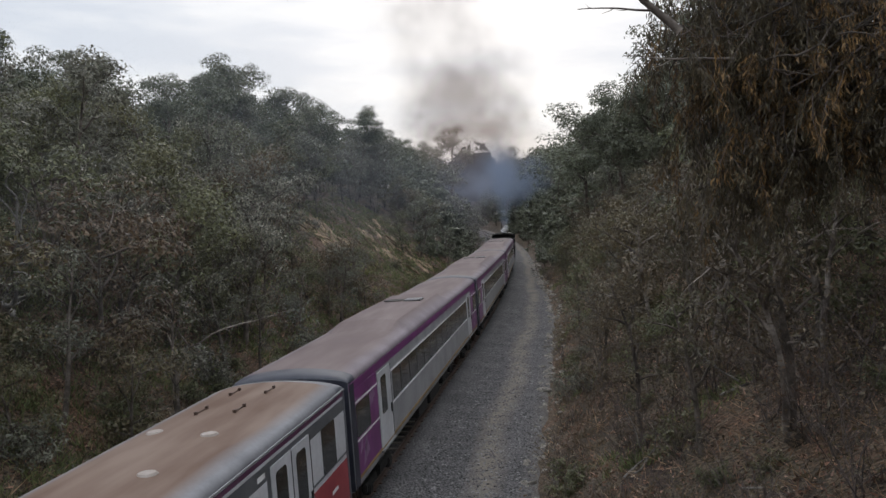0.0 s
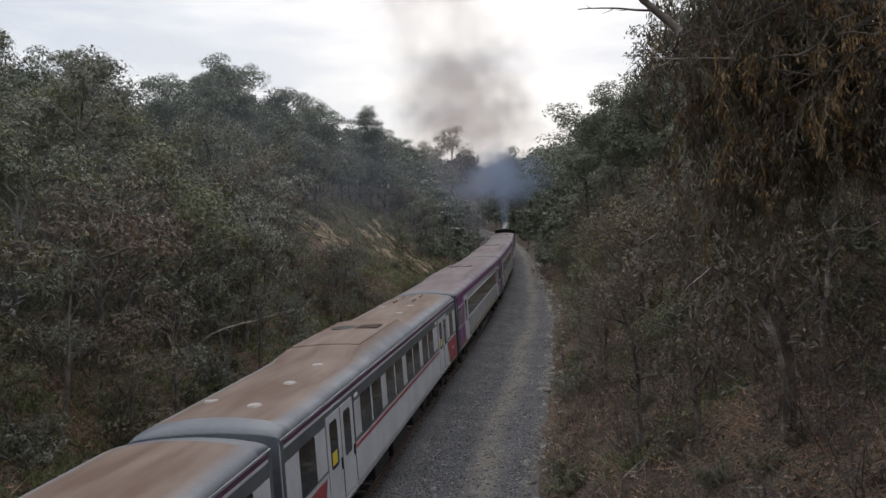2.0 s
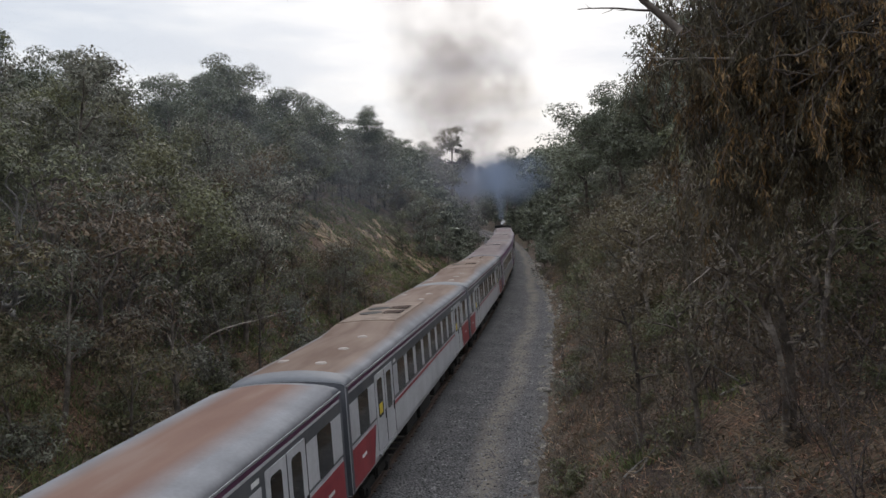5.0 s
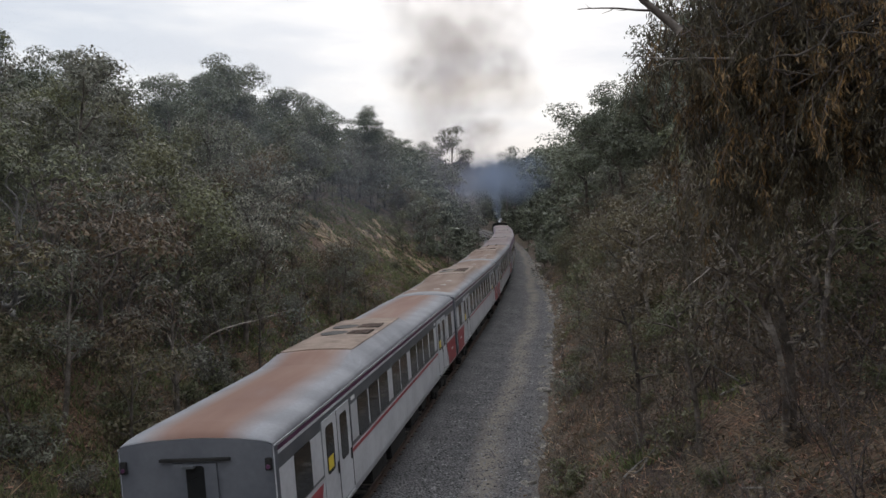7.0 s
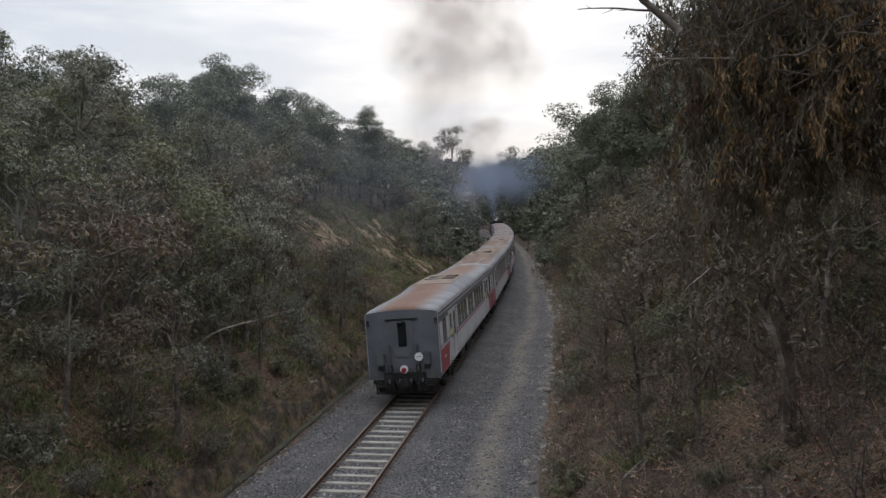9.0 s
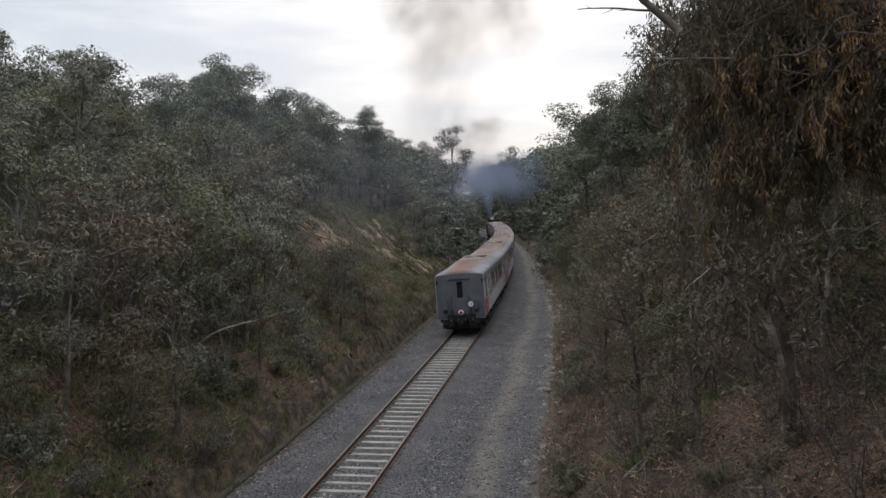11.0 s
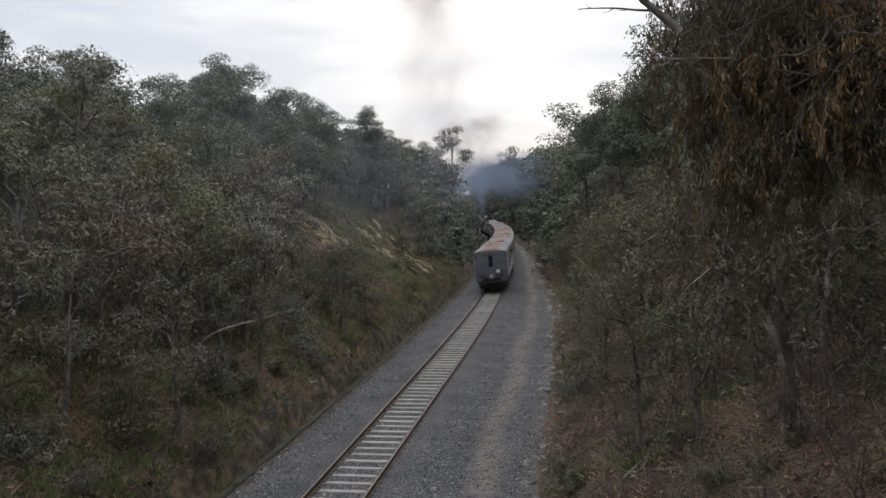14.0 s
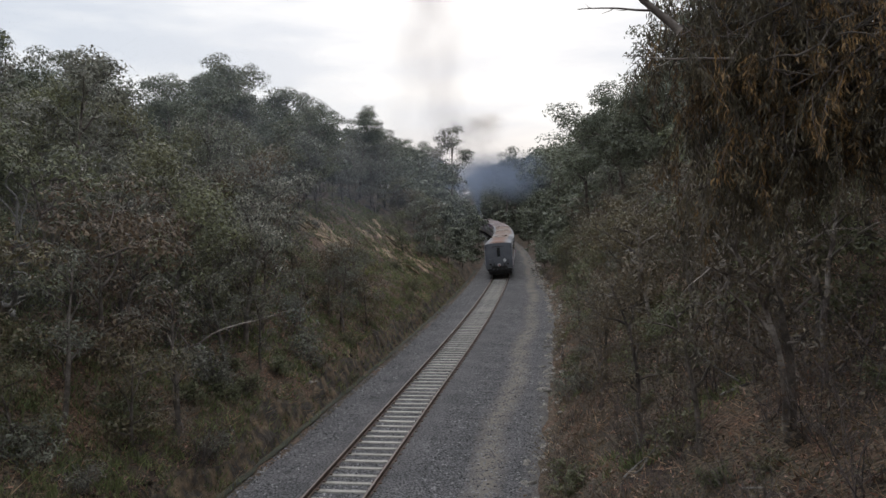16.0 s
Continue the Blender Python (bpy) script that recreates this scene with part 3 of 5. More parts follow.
    # sides
    for s in (1, -1):
        if purple:
            part("cornice_stripe", plate(s, -e, e, 3.38, 3.585, 1.452, 0.012), M_PURPLE, c, "bright purple stripe under the roof")
            part("window_band", plate(s, -e + 4.7, e - 4.4, 2.18, 3.02, 1.46, 0.008), M_GLASS, c, "continuous dark tinted window band")
            for k in range(int((2 * e - 10.4) / 1.4) + 1):
                u = -e + 5.9 + k * 1.4
                part("window_mullion", plate(s, u - 0.045, u + 0.045, 2.19, 3.01, 1.468, 0.004), M_BLACK, c)
            part("trim_line", plate(s, -e + 0.4, e - 0.4, 3.03, 3.075, 1.46, 0.011), M_PLATE, c)
            part("trim_line", plate(s, -e + 0.4, e - 0.4, 2.11, 2.155, 1.46, 0.011), M_PLATE, c)
            part("sill_stripe", plate(s, -e, e, 1.22, 1.30, 1.458, 0.010), M_OCHRE, c, "ochre sill stripe")
            for k in (-1, 1):
                a, b = sorted((k * (e - 0.06), k * (e - 2.75)))
                part("end_panel", plate(s, a, b, 1.31, 3.37, 1.46, 0.007), M_PURPLE, c, "purple vinyl end panel")
                part("corner_wrap", plate(s, *sorted((k * (e + 0.005), k * (e - 0.38))), 1.10, 3.58, 1.468, 0.006), M_NAVY, c, "dark navy corner of the coach end")
                for tri in range(11):
                    u = a + 0.2 + random.random() * (b - a - 0.8)
                    z = random.choice((1.4, 1.6, 2.8, 2.5, 1.5)) + random.random() * 0.25
                    out = [(u, z), (u + 0.2 + 0.35 * random.random(), z + 0.1), (u + 0.05 + 0.3 * random.random(), z + 0.3 + 0.45 * random.random())]
                    part("panel_shape", slab(bmesh.new(), [(min(max(p, a), b), min(q, 3.2)) for p, q in out], side_place(s, 1.467), 0.003), M_MAUVE, c)
                wa = a + 0.35 if k < 0 else b - 1.75
                part("window", plate(s, wa, wa + 1.4, 2.2, 3.0, 1.467, 0.008, 0.08), M_GLASS, c)
                da = -e + 2.8 if k < 0 else e - 4.4
                coach_door(c, s, da, 1.6, False)
        else:
            part("window_band", plate(s, -e + 0.05, e - 0.05, 2.16, 3.40, 1.46, 0.005), M_BAND, c, "dark grey band along the windows")
            part("cornice_stripe", plate(s, -e, e, 3.47, 3.55, 1.457, 0.012), M_MAROON, c, "dark maroon line under the roof")
            part("gutter", plate(s, -e, e, 3.585, 3.61, 1.45, 0.03), M_SILVER, c)
            part("trim_line", plate(s, -e + 0.15, e - 0.15, 3.405, 3.455, 1.458, 0.009), M_WHITE, c)
            part("red_stripe", plate(s, -e + 5.0, e - 5.0, 2.02, 2.10, 1.46, 0.007), M_RED, c, "thin red waist stripe")
            for k in (-1, 1):
                f = lambda q: -e + q if k < 0 else e - q
                a, b = sorted((f(0.06), f(2.6)))
                out = [(f(0.06), 1.14), (f(2.2), 1.14), (f(2.65), 2.06), (f(0.06), 2.06)]
                part("end_panel", slab(bmesh.new(), out, side_place(s, 1.46), 0.007), M_RED, c, "red end panel")
                part("corner_wrap", plate(s, *sorted((f(-0.005), f(0.14))), 1.08, 3.58, 1.462, 0.010), M_ENDGREY, c, "dark grey corner of the coach end")
                part("panel_mark", plate(s, *sorted((f(1.0), f(1.45))), 1.62, 1.70, 1.467, 0.003), M_PLATE, c)
                part("white_panel", plate(s, *sorted((f(0.15), f(2.7))), 2.22, 3.14, 1.465, 0.005), M_WHITE, c)
                part("window", plate(s, *sorted((f(0.95), f(1.95))), 2.2, 3.16, 1.470, 0.008, 0.07), M_GLASS, c)
                d0, d1 = sorted((f(2.75), f(4.95)))
                coach_door(c, s, d0, d1 - d0, True)
                part("number_plate", plate(s, *sorted((f(5.2), f(5.55))), 3.2, 3.29, 1.466, 0.004), M_PLATE, c)
            edges = [-e + 5.1] + [v for w in windows for v in w] + [e - 5.1]
            for a, b in zip(edges[0::2], edges[1::2]):
                if b - a > 0.12:
                    part("white_panel", plate(s, a + 0.03, b - 0.03, 2.26, 3.12, 1.465, 0.005), M_WHITE, c)
            for a, b in windows:
                part("window", plate(s, a, b, 2.22, 3.16, 1.466, 0.010, 0.09), M_GLASS, c)
    # underframe
    bm = bmesh.new()
    box(bm, -1.25, 1.25, -e + 0.2, e - 0.2, 0.9, 1.05)
    part("underframe", bm, M_BLACK, c)
    for u, w, d in ((-3.2, 1.8, 0.45), (-0.6, 2.2, 0.5), (2.2, 1.5, 0.4), (4.0, 0.9, 0.35)):
        for s in (-1, 1):
            part("equipment_box", box(bmesh.new(), *sorted((s * 0.55, s * 1.25)), u - w / 2, u + w / 2, 0.92 - d, 0.91, 0.03), M_BLACK, c)
    for s in (-1, 1):
        bm = box(bmesh.new(), -0.12, 0.12, *sorted((s * (e - 0.3), s * (e + 0.245))), 0.82, 1.02, 0.02)
        part("coupler", bm, M_BLACK, c)
        bm = box(bmesh.new(), -0.62, 0.62, *sorted((s * (e + 0.02), s * (e + 0.235))), 1.15, 3.3, 0.05)
        if not (style == "rust" and s < 0):
            part("gangway_bellows", bm, M_NAVY, c, "dark folded gangway between coaches")
        else:
            bm.free()
        bogie(c, s * (e - 3.45), wheelsets)
    return c


def coach_door(c, s, u, w, double):
    """Sliding door leaf or pair, white with narrow rounded windows and a step."""
    n = 2 if double else 1
    lw = w / n
    for i in range(n):
        a = u + i * lw
        leaf = part("door", plate(s, a + 0.015, a + lw - 0.015, 1.28, 3.30, 1.462, 0.018 + 0.006 * i, 0.05), M_WHITE, c, "white coach door with a narrow window")
        part("door_window", plate(s, a + lw * 0.2, a + lw * (0.72 if double else 0.6), 2.12, 3.14, 1.480 + 0.006 * i, 0.008, 0.10), M_GLASS, leaf)
        part("door_seal", plate(s, a + lw - 0.03, a + lw + 0.01, 1.28, 3.28, 1.482 + 0.006 * i, 0.004), M_BLACK, leaf)
        if double and i == 0:
            part("notice", plate(s, a + lw * 0.25, a + lw * 0.6, 2.2, 2.48, 1.489, 0.003), M_YELLOW, leaf, "yellow notice sticker")
        part("handle", box(bmesh.new(), *sorted((s * 1.486, s * 1.51)), a + lw * 0.86, a + lw * 0.92, 1.95, 2.2, 0.005), M_BLACK, leaf)
    part("door_step", box(bmesh.new(), *sorted((s * 1.36, s * 1.52)), u, u + w, 1.17, 1.22, 0.01), M_SILVER, c)


def tail_fittings(c):
    """The bare tail end of the last coach: blanked gangway door, lamps, boxes, marker disc, buffer gear."""
    y = -BODY / 2 - 0.02
    place = lambda u, v, d: (u, y - d, v)
    def rect(x0, x1, z0, z1, th, r=0.02):
        return slab(bmesh.new(), [(a + (x0 + x1) / 2, b + (z0 + z1) / 2) for a, b in rounded(x1 - x0, z1 - z0, r)], place, th)
    out = [(-0.40, 3.34), (-0.40, 2.25)] + [(0.40 * math.cos(q), 2.25 + 0.33 * math.sin(q)) for q in [math.pi + math.pi * i / 10 for i in range(1, 10)]] + [(0.40, 2.25), (0.40, 3.34)]
    d = part("gangway_door", slab(bmesh.new(), out, place, 0.05), M_ENDGREY, c, "grey blanked gangway door with rounded foot")
    bm = rect(-0.17, 0.17, 2.32, 3.30, 0.06, 0.06)
    part("door_window", bm, M_GLASS, d)
    part("rain_strip", rect(-0.66, 0.66, 3.38, 3.43, 0.07, 0.01), M_BLACK, c)
    part("door_lamp", box(bmesh.new(), -0.22, 0.02, y - 0.14, y - 0.05, 3.27, 3.32, 0.01), M_BAND, c)
    for x in (-0.56, 0.56):
        part("grab_rail", box(bmesh.new(), x - 0.035, x + 0.035, y - 0.15, y, 1.35, 2.42, 0.02), M_BAND, c)
        part("rail_bracket", box(bmesh.new(), x - 0.09, x + 0.09, y - 0.12, y, 1.28, 1.62, 0.02), M_BLACK, c)
    for x in (-0.92, 0.92):
        part("junction_box", box(bmesh.new(), x - 0.15, x + 0.15, y - 0.16, y, 1.62, 2.08, 0.02), M_BAND, c)
        part("box_foot", box(bmesh.new(), x - 0.12, x + 0.12, y - 0.13, y, 1.42, 1.62, 0.02), M_BLACK, c)
    for x in (-1.36, 1.36):
        b = part("tail_lamp", box(bmesh.new(), x - 0.06, x + 0.06, y - 0.06, y, 3.18, 3.40, 0.01), M_BLACK, c)
        part("lens", cyl(bmesh.new(), x, y - 0.07, 3.25, 0.04, 0.03, "Y", 14), M_MAROON, b)
    part("marker_disc", cyl(bmesh.new(), 0.62, y - 0.17, 1.92, 0.165, 0.02, "Y", 28), M_PLATE, c, "round white tail marker disc")
    part("disc_writing", box(bmesh.new(), 0.52, 0.72, y - 0.184, y - 0.18, 1.91, 1.93), M_BAND, c)
    part("lamp_ring", cyl(bmesh.new(), 0, y - 0.16, 1.45, 0.16, 0.06, "Y", 24), M_PLATE, c, "white ring of the red tail lamp")
    part("tail_lamp", cyl(bmesh.new(), 0, y - 0.22, 1.42, 0.10, 0.12, "Y", 20), M_RED, c, "red tail lamp")
    part("headstock", box(bmesh.new(), -0.85, 0.85, y - 0.10, y + 0.2, 0.98, 1.30, 0.03), M_BLACK, c)
    part("lower_panel", rect(-1.40, 1.40, 1.07, 1.46, 0.006), M_BAND, c, "sooty lower panel of the coach end")
    for x in (-0.98, 0.98):
        part("step_iron", box(bmesh.new(), x - 0.2, x - 0.16, y - 0.12, y + 0.02, 0.5, 1.02, 0.01), M_BLACK, c)
        part("step_iron", box(bmesh.new(), x + 0.16, x + 0.2, y - 0.12, y + 0.02, 0.5, 1.02, 0.01), M_BLACK, c)
        for z in (0.52, 0.76):
            part("step_tread", box(bmesh.new(), x - 0.16, x + 0.16, y - 0.2, y + 0.02, z, z + 0.03, 0.005), M_BLACK, c)
    part("coupler_head", box(bmesh.new(), -0.17, 0.17, y - 0.42, y - 0.12, 0.74, 1.08, 0.05), M_BLACK, c, "black cast knuckle coupler")
    # black box added to make the shade under the coach tail
    part("brake_rigging", box(bmesh.new(), -1.05, 1.05, y + 0.25, y + 1.2, 0.40, 0.98, 0.03), M_BLACK, c)
    for x in (-0.78, 0.78):
        part("equipment_box", box(bmesh.new(), x - 0.34, x + 0.34, y - 0.02, y + 0.3, 0.55, 1.0, 0.03), M_BLACK, c)
    part("buffer_beam", box(bmesh.new(), -1.30, 1.30, y + 0.01, y + 0.2, 0.86, 1.06, 0.02), M_BLACK, c)
    for x in (-0.62, -0.2, 0.25, 0.7):
        part("air_cock", box(bmesh.new(), x - 0.04, x + 0.04, y - 0.2, y - 0.08, 0.92, 1.06, 0.01), M_ENDGREY, c)
    for x, k in ((-0.5, -0.08), (-0.35, 0.08), (0.4, 0.1), (0.6, -0.05), (-0.75, 0), (0.3, -0.06), (0.85, 0.04)):
        vs, fs = tubes([[((x, y - 0.1, 1.1), 0.025), ((x + k, y - 0.28, 0.85), 0.025), ((x + k * 2, y - 0.25, 0.6), 0.025), ((x + k * 1.5, y - 0.12, 0.5), 0.025)]], 6)
        raw("brake_hose", vs, fs, M_BLACK, c)


e_ = BODY / 2
WIN_TRIPLE = [(-e_ + a, -e_ + a + 1.05) for a in (5.75, 6.95, 8.15, 9.85, 11.05, 12.7, 13.9, 15.1, 16.4)]
WIN_EVEN = [(-e_ + 5.75 + 1.52 * i, -e_ + 5.75 + 1.52 * i + 1.02) for i in range(8)]
WIN_PAIR = [(-e_ + a, -e_ + a + 1.05) for a in (5.75, 7.0, 8.75, 10.0, 11.7, 12.95, 14.65, 15.9)]
TRAIN = []
ENGINE_AT = [0.0]


def make_train():
    plan = [
        ("white and grey last coach with red ends and heavily rusted roof", "rust", (-4.4, 2.2, 1.0), (-1.15, 0.2), WIN_TRIPLE),
        ("white and grey coach with red ends and dusty brown roof", "tan", (-3.6, 2.1, 1.5), (-1.25, 0.1), WIN_EVEN),
        ("white and grey coach with red ends behind the purple coaches", "tan", (-3.9, 1.6, 1.0), (-0.3,), WIN_PAIR),
        ("purple and silver coach with a grey-mauve roof", "purple", (-5.2, 3.2, 1.3), (0.6,), []),
        ("purple and silver coach with a grey-mauve roof", "purple", (-5.2, 3.2, 1.3), (0.6,), []),
        ("purple and silver coach coupled behind the locomotive", "purple", (-5.2, 3.2, 1.3), (0.6,), []),
    ]
    for i, (label, style, hump, fans, wins) in enumerate(plan):
        ws = []
        body = LONG if style == "purple" else BODY
        c = coach(label, style, hump, fans, ws, wins, body)
        if i == 0:
            tail_fittings(c)
        TRAIN.append((c, ENGINE_AT[0] + body / 2, ws, body / 2 - 3.45, LEAN))
        ENGINE_AT[0] += body + GAP


make_train()


def make_locomotive():
    """A black steam engine seen from behind: tender, cab, boiler, funnel."""
    c = tagged(new("steam_locomotive"), "black steam locomotive with a high tender hauling the coaches", "locomotive")
    bm = box(bmesh.new(), -1.42, 1.42, -9.0, -1.6, 1.1, 3.15, 0.08)
    part("tender", bm, M_BLACK, c, "sooty black riveted tender")
    bm = bmesh.new()
    for x in (-1.35, 1.35):
        box(bm, x - 0.05, x + 0.05, -6.2, -1.6, 3.15, 3.65)
    box(bm, -1.35, 1.35, -6.25, -6.15, 3.15, 3.65)
    part("coal_bunker", bm, M_BLACK, c)
    bm = bmesh.new()
    for i in range(60):
        bmesh.ops.create_icosphere(bm, subdivisions=1, radius=random.uniform(0.12, 0.25), matrix=Matrix.Translation((random.uniform(-1.1, 1.1), random.uniform(-6, -1.9), random.uniform(3.2, 3.55))))
    part("coal_load", bm, M_DARKHOLE, c)
    bm = bmesh.new()
    for x in (-1.43, 1.43):
        box(bm, x - 0.03, x + 0.03, -1.4, 1.0, 1.2, 3.7)
    box(bm, -1.4, 1.4, 0.9, 1.0, 1.2, 3.9)
    box(bm, -1.42, 1.42, -1.56, -1.48, 1.2, 4.1)
    part("cab", bm, M_BLACK, c, "dark cab with a closed back")
    bm = bmesh.new()
    arc = [(1.52 * math.sin(q), 3.78 + 0.55 * math.cos(q) - 0.05) for q in np.linspace(-1.5, 1.5, 13)]
    slab(bm, arc + [(x * 0.95, z - 0.06) for x, z in arc[::-1]], lambda u, v, d: (u, -1.9 + d, v), 3.0)
    part("cab_roof", bm, M_BLACK, c)
    part("boiler", cyl(bmesh.new(), 0, 5.6, 2.85, 0.98, 9.4, "Y", 32), M_BLACK, c)
    part("dome", cyl(bmesh.new(), 0, 5.2, 3.9, 0.42, 0.5, "Z", 20, 0.3), M_BLACK, c)
    part("funnel", cyl(bmesh.new(), 0, 9.2, 4.05, 0.36, 0.6, "Z", 20, 0.42), M_BLACK, c)
    for x in (-1.3, 1.3):
        part("smoke_deflector", box(bmesh.new(), x - 0.02, x + 0.02, 8.3, 10.6, 2.3, 3.9), M_BLACK, c)
        part("running_board", box(bmesh.new(), *sorted((x * 0.7, x * 1.12)), 1.0, 10.8, 1.75, 1.83), M_BLACK, c)
    part("frame", box(bmesh.new(), -0.6, 0.6, -9.2, 10.9, 0.75, 1.2), M_BLACK, c)
    for y, r in ((-8.0, 0.46), (-6.4, 0.46), (-4.2, 0.46), (-2.6, 0.46), (0.2, 0.5), (2.6, 0.9), (4.6, 0.9), (6.6, 0.9), (8.6, 0.45), (10.0, 0.45)):
        bm = bmesh.new()
        for x in (-0.8, 0.8):
            cyl(bm, x, y, r, r, 0.13, "X", 24)
        cyl(bm, 0, y, r, 0.08, 1.6, "X", 8)
        part("wheelset", bm, M_BLACK, c)
    TRAIN.append((c, ENGINE_AT[0] + 9.1, [], 7.0, 0.0))
    return c


make_locomotive()


# ---- plants ----
def leaves(centres, radii, count, length, width, droop, rng, flat=0.68, shell=0.28, diamond=False, spread=0.45):
    """Slim leaves that lie along the rounded outside of each clump, more of them on top."""
    centres, radii = np.asarray(centres, float), np.asarray(radii, float)
    pick = rng.choice(len(centres), count, p=radii**2 / (radii**2).sum())
    out = rng.normal(0, 1, (count, 3))
    out[:, 2] = np.where((out[:, 2] < 0) & (rng.random(count) < 0.55), -out[:, 2], out[:, 2])
    out /= np.linalg.norm(out, axis=1)[:, None] + 1e-9
    off = out * (rng.random(count) ** shell)[:, None] * radii[pick][:, None]
    off[:, 2] *= flat
    base = centres[pick] + off
    up = out + np.array([0, 0, 0.35]) + rng.normal(0, spread, (count, 3))
    up /= np.linalg.norm(up, axis=1)[:, None] + 1e-9
    way = rng.normal(0, 1, (count, 3))
    way[:, 2] -= droop
    way -= up * (way * up).sum(1)[:, None] * 0.85
    way /= np.linalg.norm(way, axis=1)[:, None] + 1e-9
    side = np.cross(up, way)
    side /= np.linalg.norm(side, axis=1)[:, None] + 1e-9
    ln = (length * (0.6 + 0.8 * rng.random(count)))[:, None]
    wd = (width * (0.6 + 0.8 * rng.random(count)))[:, None]
    if diamond:
        v = np.stack([base, base + way * ln * 0.4 + side * wd / 2, base + way * ln, base + way * ln * 0.4 - side * wd / 2], 1)
        return v.reshape(-1, 3), np.arange(count * 4).reshape(-1, 4)
    v = np.stack([base - side * wd / 2, base + side * wd / 2, base + way * ln + side * wd * rng.uniform(-0.6, 0.6, (count, 1))], 1)
    return v.reshape(-1, 3), np.arange(count * 3).reshape(-1, 3)


def wander(rng, start, way, length, r0, r1, steps, wobble, lift=0.0):
    p, w, out = np.array(start, float), np.array(way, float), []
    w /= np.linalg.norm(w)
    for i in range(steps + 1):
        out.append((tuple(p), r0 + (r1 - r0) * i / steps))
        w = w + rng.normal(0, wobble, 3)
        w[2] += lift
        w /= np.linalg.norm(w)
        p = p + w * length / steps
    return out


def make_tree(name, seed, height, crown_r, trunk_frac, clumps, clump_r, n_leaves, leaf_l, leaf_w, droop, leaf_mat, bark, label, lean=0.06, limbs=7, category="tree", twigs=2, girth=1.0, diamond=False, spread=0.45, wob=0.07):
    """Tapered trunk, wandering limbs with twigs, and leaf clumps round the limb ends."""
    rng = np.random.default_rng(seed)
    t = tagged(new(name), label, category)
    trunk = wander(rng, (0, 0, -0.3), (rng.normal(0, lean), rng.normal(0, lean), 1), height * 0.88 + 0.3, (height * 0.017 + 0.02) * girth, height * 0.004, 9, wob, 0.02)
    paths, ends = [trunk], []
    for i in range(limbs):
        f = trunk_frac + (0.97 - trunk_frac) * (i + 0.5) / limbs
        k = f * 9
        a, b = np.array(trunk[int(k)][0]), np.array(trunk[min(int(k) + 1, 9)][0])
        p = a + (b - a) * (k - int(k))
        az = i * 2.4 + rng.normal(0, 0.4)
        ln = crown_r * (0.55 + 0.5 * rng.random()) * (1.15 - 0.5 * abs(f - 0.6))
        limb = wander(rng, p, (math.cos(az), math.sin(az), 0.55 + 0.4 * rng.random()), ln, height * 0.008 + 0.008, 0.012, 5, 0.18, 0.04)
        paths.append(limb)
        ends.append(limb[-1][0])
        ends.append(limb[3][0])
        for j in range(twigs):
            q = limb[2 + j % 3][0]
            tw = wander(rng, q, rng.normal(0, 1, 3) + np.array([math.cos(az), math.sin(az), 0.5]), ln * 0.5, 0.018 + height * 0.001, 0.006, 3, 0.2, 0.03)
            paths.append(tw)
            ends.append(tw[-1][0])
    ends.append(trunk[-1][0])
    vs, fs = tubes(paths[:1], 6)
    v2, f2 = tubes(paths[1:], 3)
    raw("trunk", np.concatenate([vs, v2]), np.concatenate([fs, f2 + len(vs)]), bark, t, smooth=True)
    ends = np.array(ends)
    pick = ends[rng.choice(len(ends), clumps, replace=clumps > len(ends))]
    cs = pick + rng.normal(0, 0.22 * clump_r, (clumps, 3))
    v, f = leaves(cs, clump_r * (0.6 + 0.7 * rng.random(clumps)), n_leaves, leaf_l, leaf_w, droop, rng, diamond=diamond, spread=spread)
    raw("crown", v, f, leaf_mat, t)
    return t


def make_twig_bush(seed, height, spread, stems, label, leaf_mat=None, n_leaves=0, leaf_l=0.1, leaf_w=0.03):
    """Many thin stems from one root, half bare."""
    rng = np.random.default_rng(seed)
    t = tagged(new("scrub_bush"), label, "bush")
    paths, ends = [], []
    for i in range(stems):
        az = rng.random() * 6.283
        st = wander(rng, (rng.normal(0, 0.12), rng.normal(0, 0.12), -0.15), (math.cos(az) * spread, math.sin(az) * spread, 1), height * (0.6 + 0.5 * rng.random()), 0.018, 0.005, 4, 0.17)
        paths.append(st)
        for j in range(3):
            q = st[1 + j % 4][0]
            tw = wander(rng, q, rng.normal(0, 0.7, 3) + np.array([0, 0, 0.8]), height * 0.38, 0.009, 0.003, 2, 0.25)
            paths.append(tw)
            ends.append(tw[-1][0])
            ends.append(tw[1][0])
    vs, fs = tubes(paths, 3)
    raw("branchwork", vs, fs, M_TWIG, t)
    if n_leaves:
        v, f = leaves(np.array(ends), np.full(len(ends), height * 0.14), n_leaves, leaf_l, leaf_w, 0.3, rng, spread=0.7)
        raw("foliage", v, f, leaf_mat, t)
    return t


PROTO = {}
# wide leaf-to-leaf brightness paints the glints on near leaves into their colour
M_LEAF_PAINTED_GLINT = leafy("gum_leaf_painted_glint", (0.086, 0.083, 0.066), (0.206, 0.194, 0.158), island=0.85)
M_LEAF_LIME = leafy("lime_shrub_leaf", (0.11, 0.12, 0.030), (0.20, 0.19, 0.05))
M_BARK_GUM = mat("pale_gum_bark", (0.070, 0.056, 0.048), (0.27, 0.235, 0.205), scale=1.6, bump=0.6, fine=14, rough=0.9, lo=0.42, hi=0.62)
M_LEAF_DRAB = leafy("gum_leaf_drab", (0.062, 0.049, 0.030), (0.118, 0.093, 0.057))
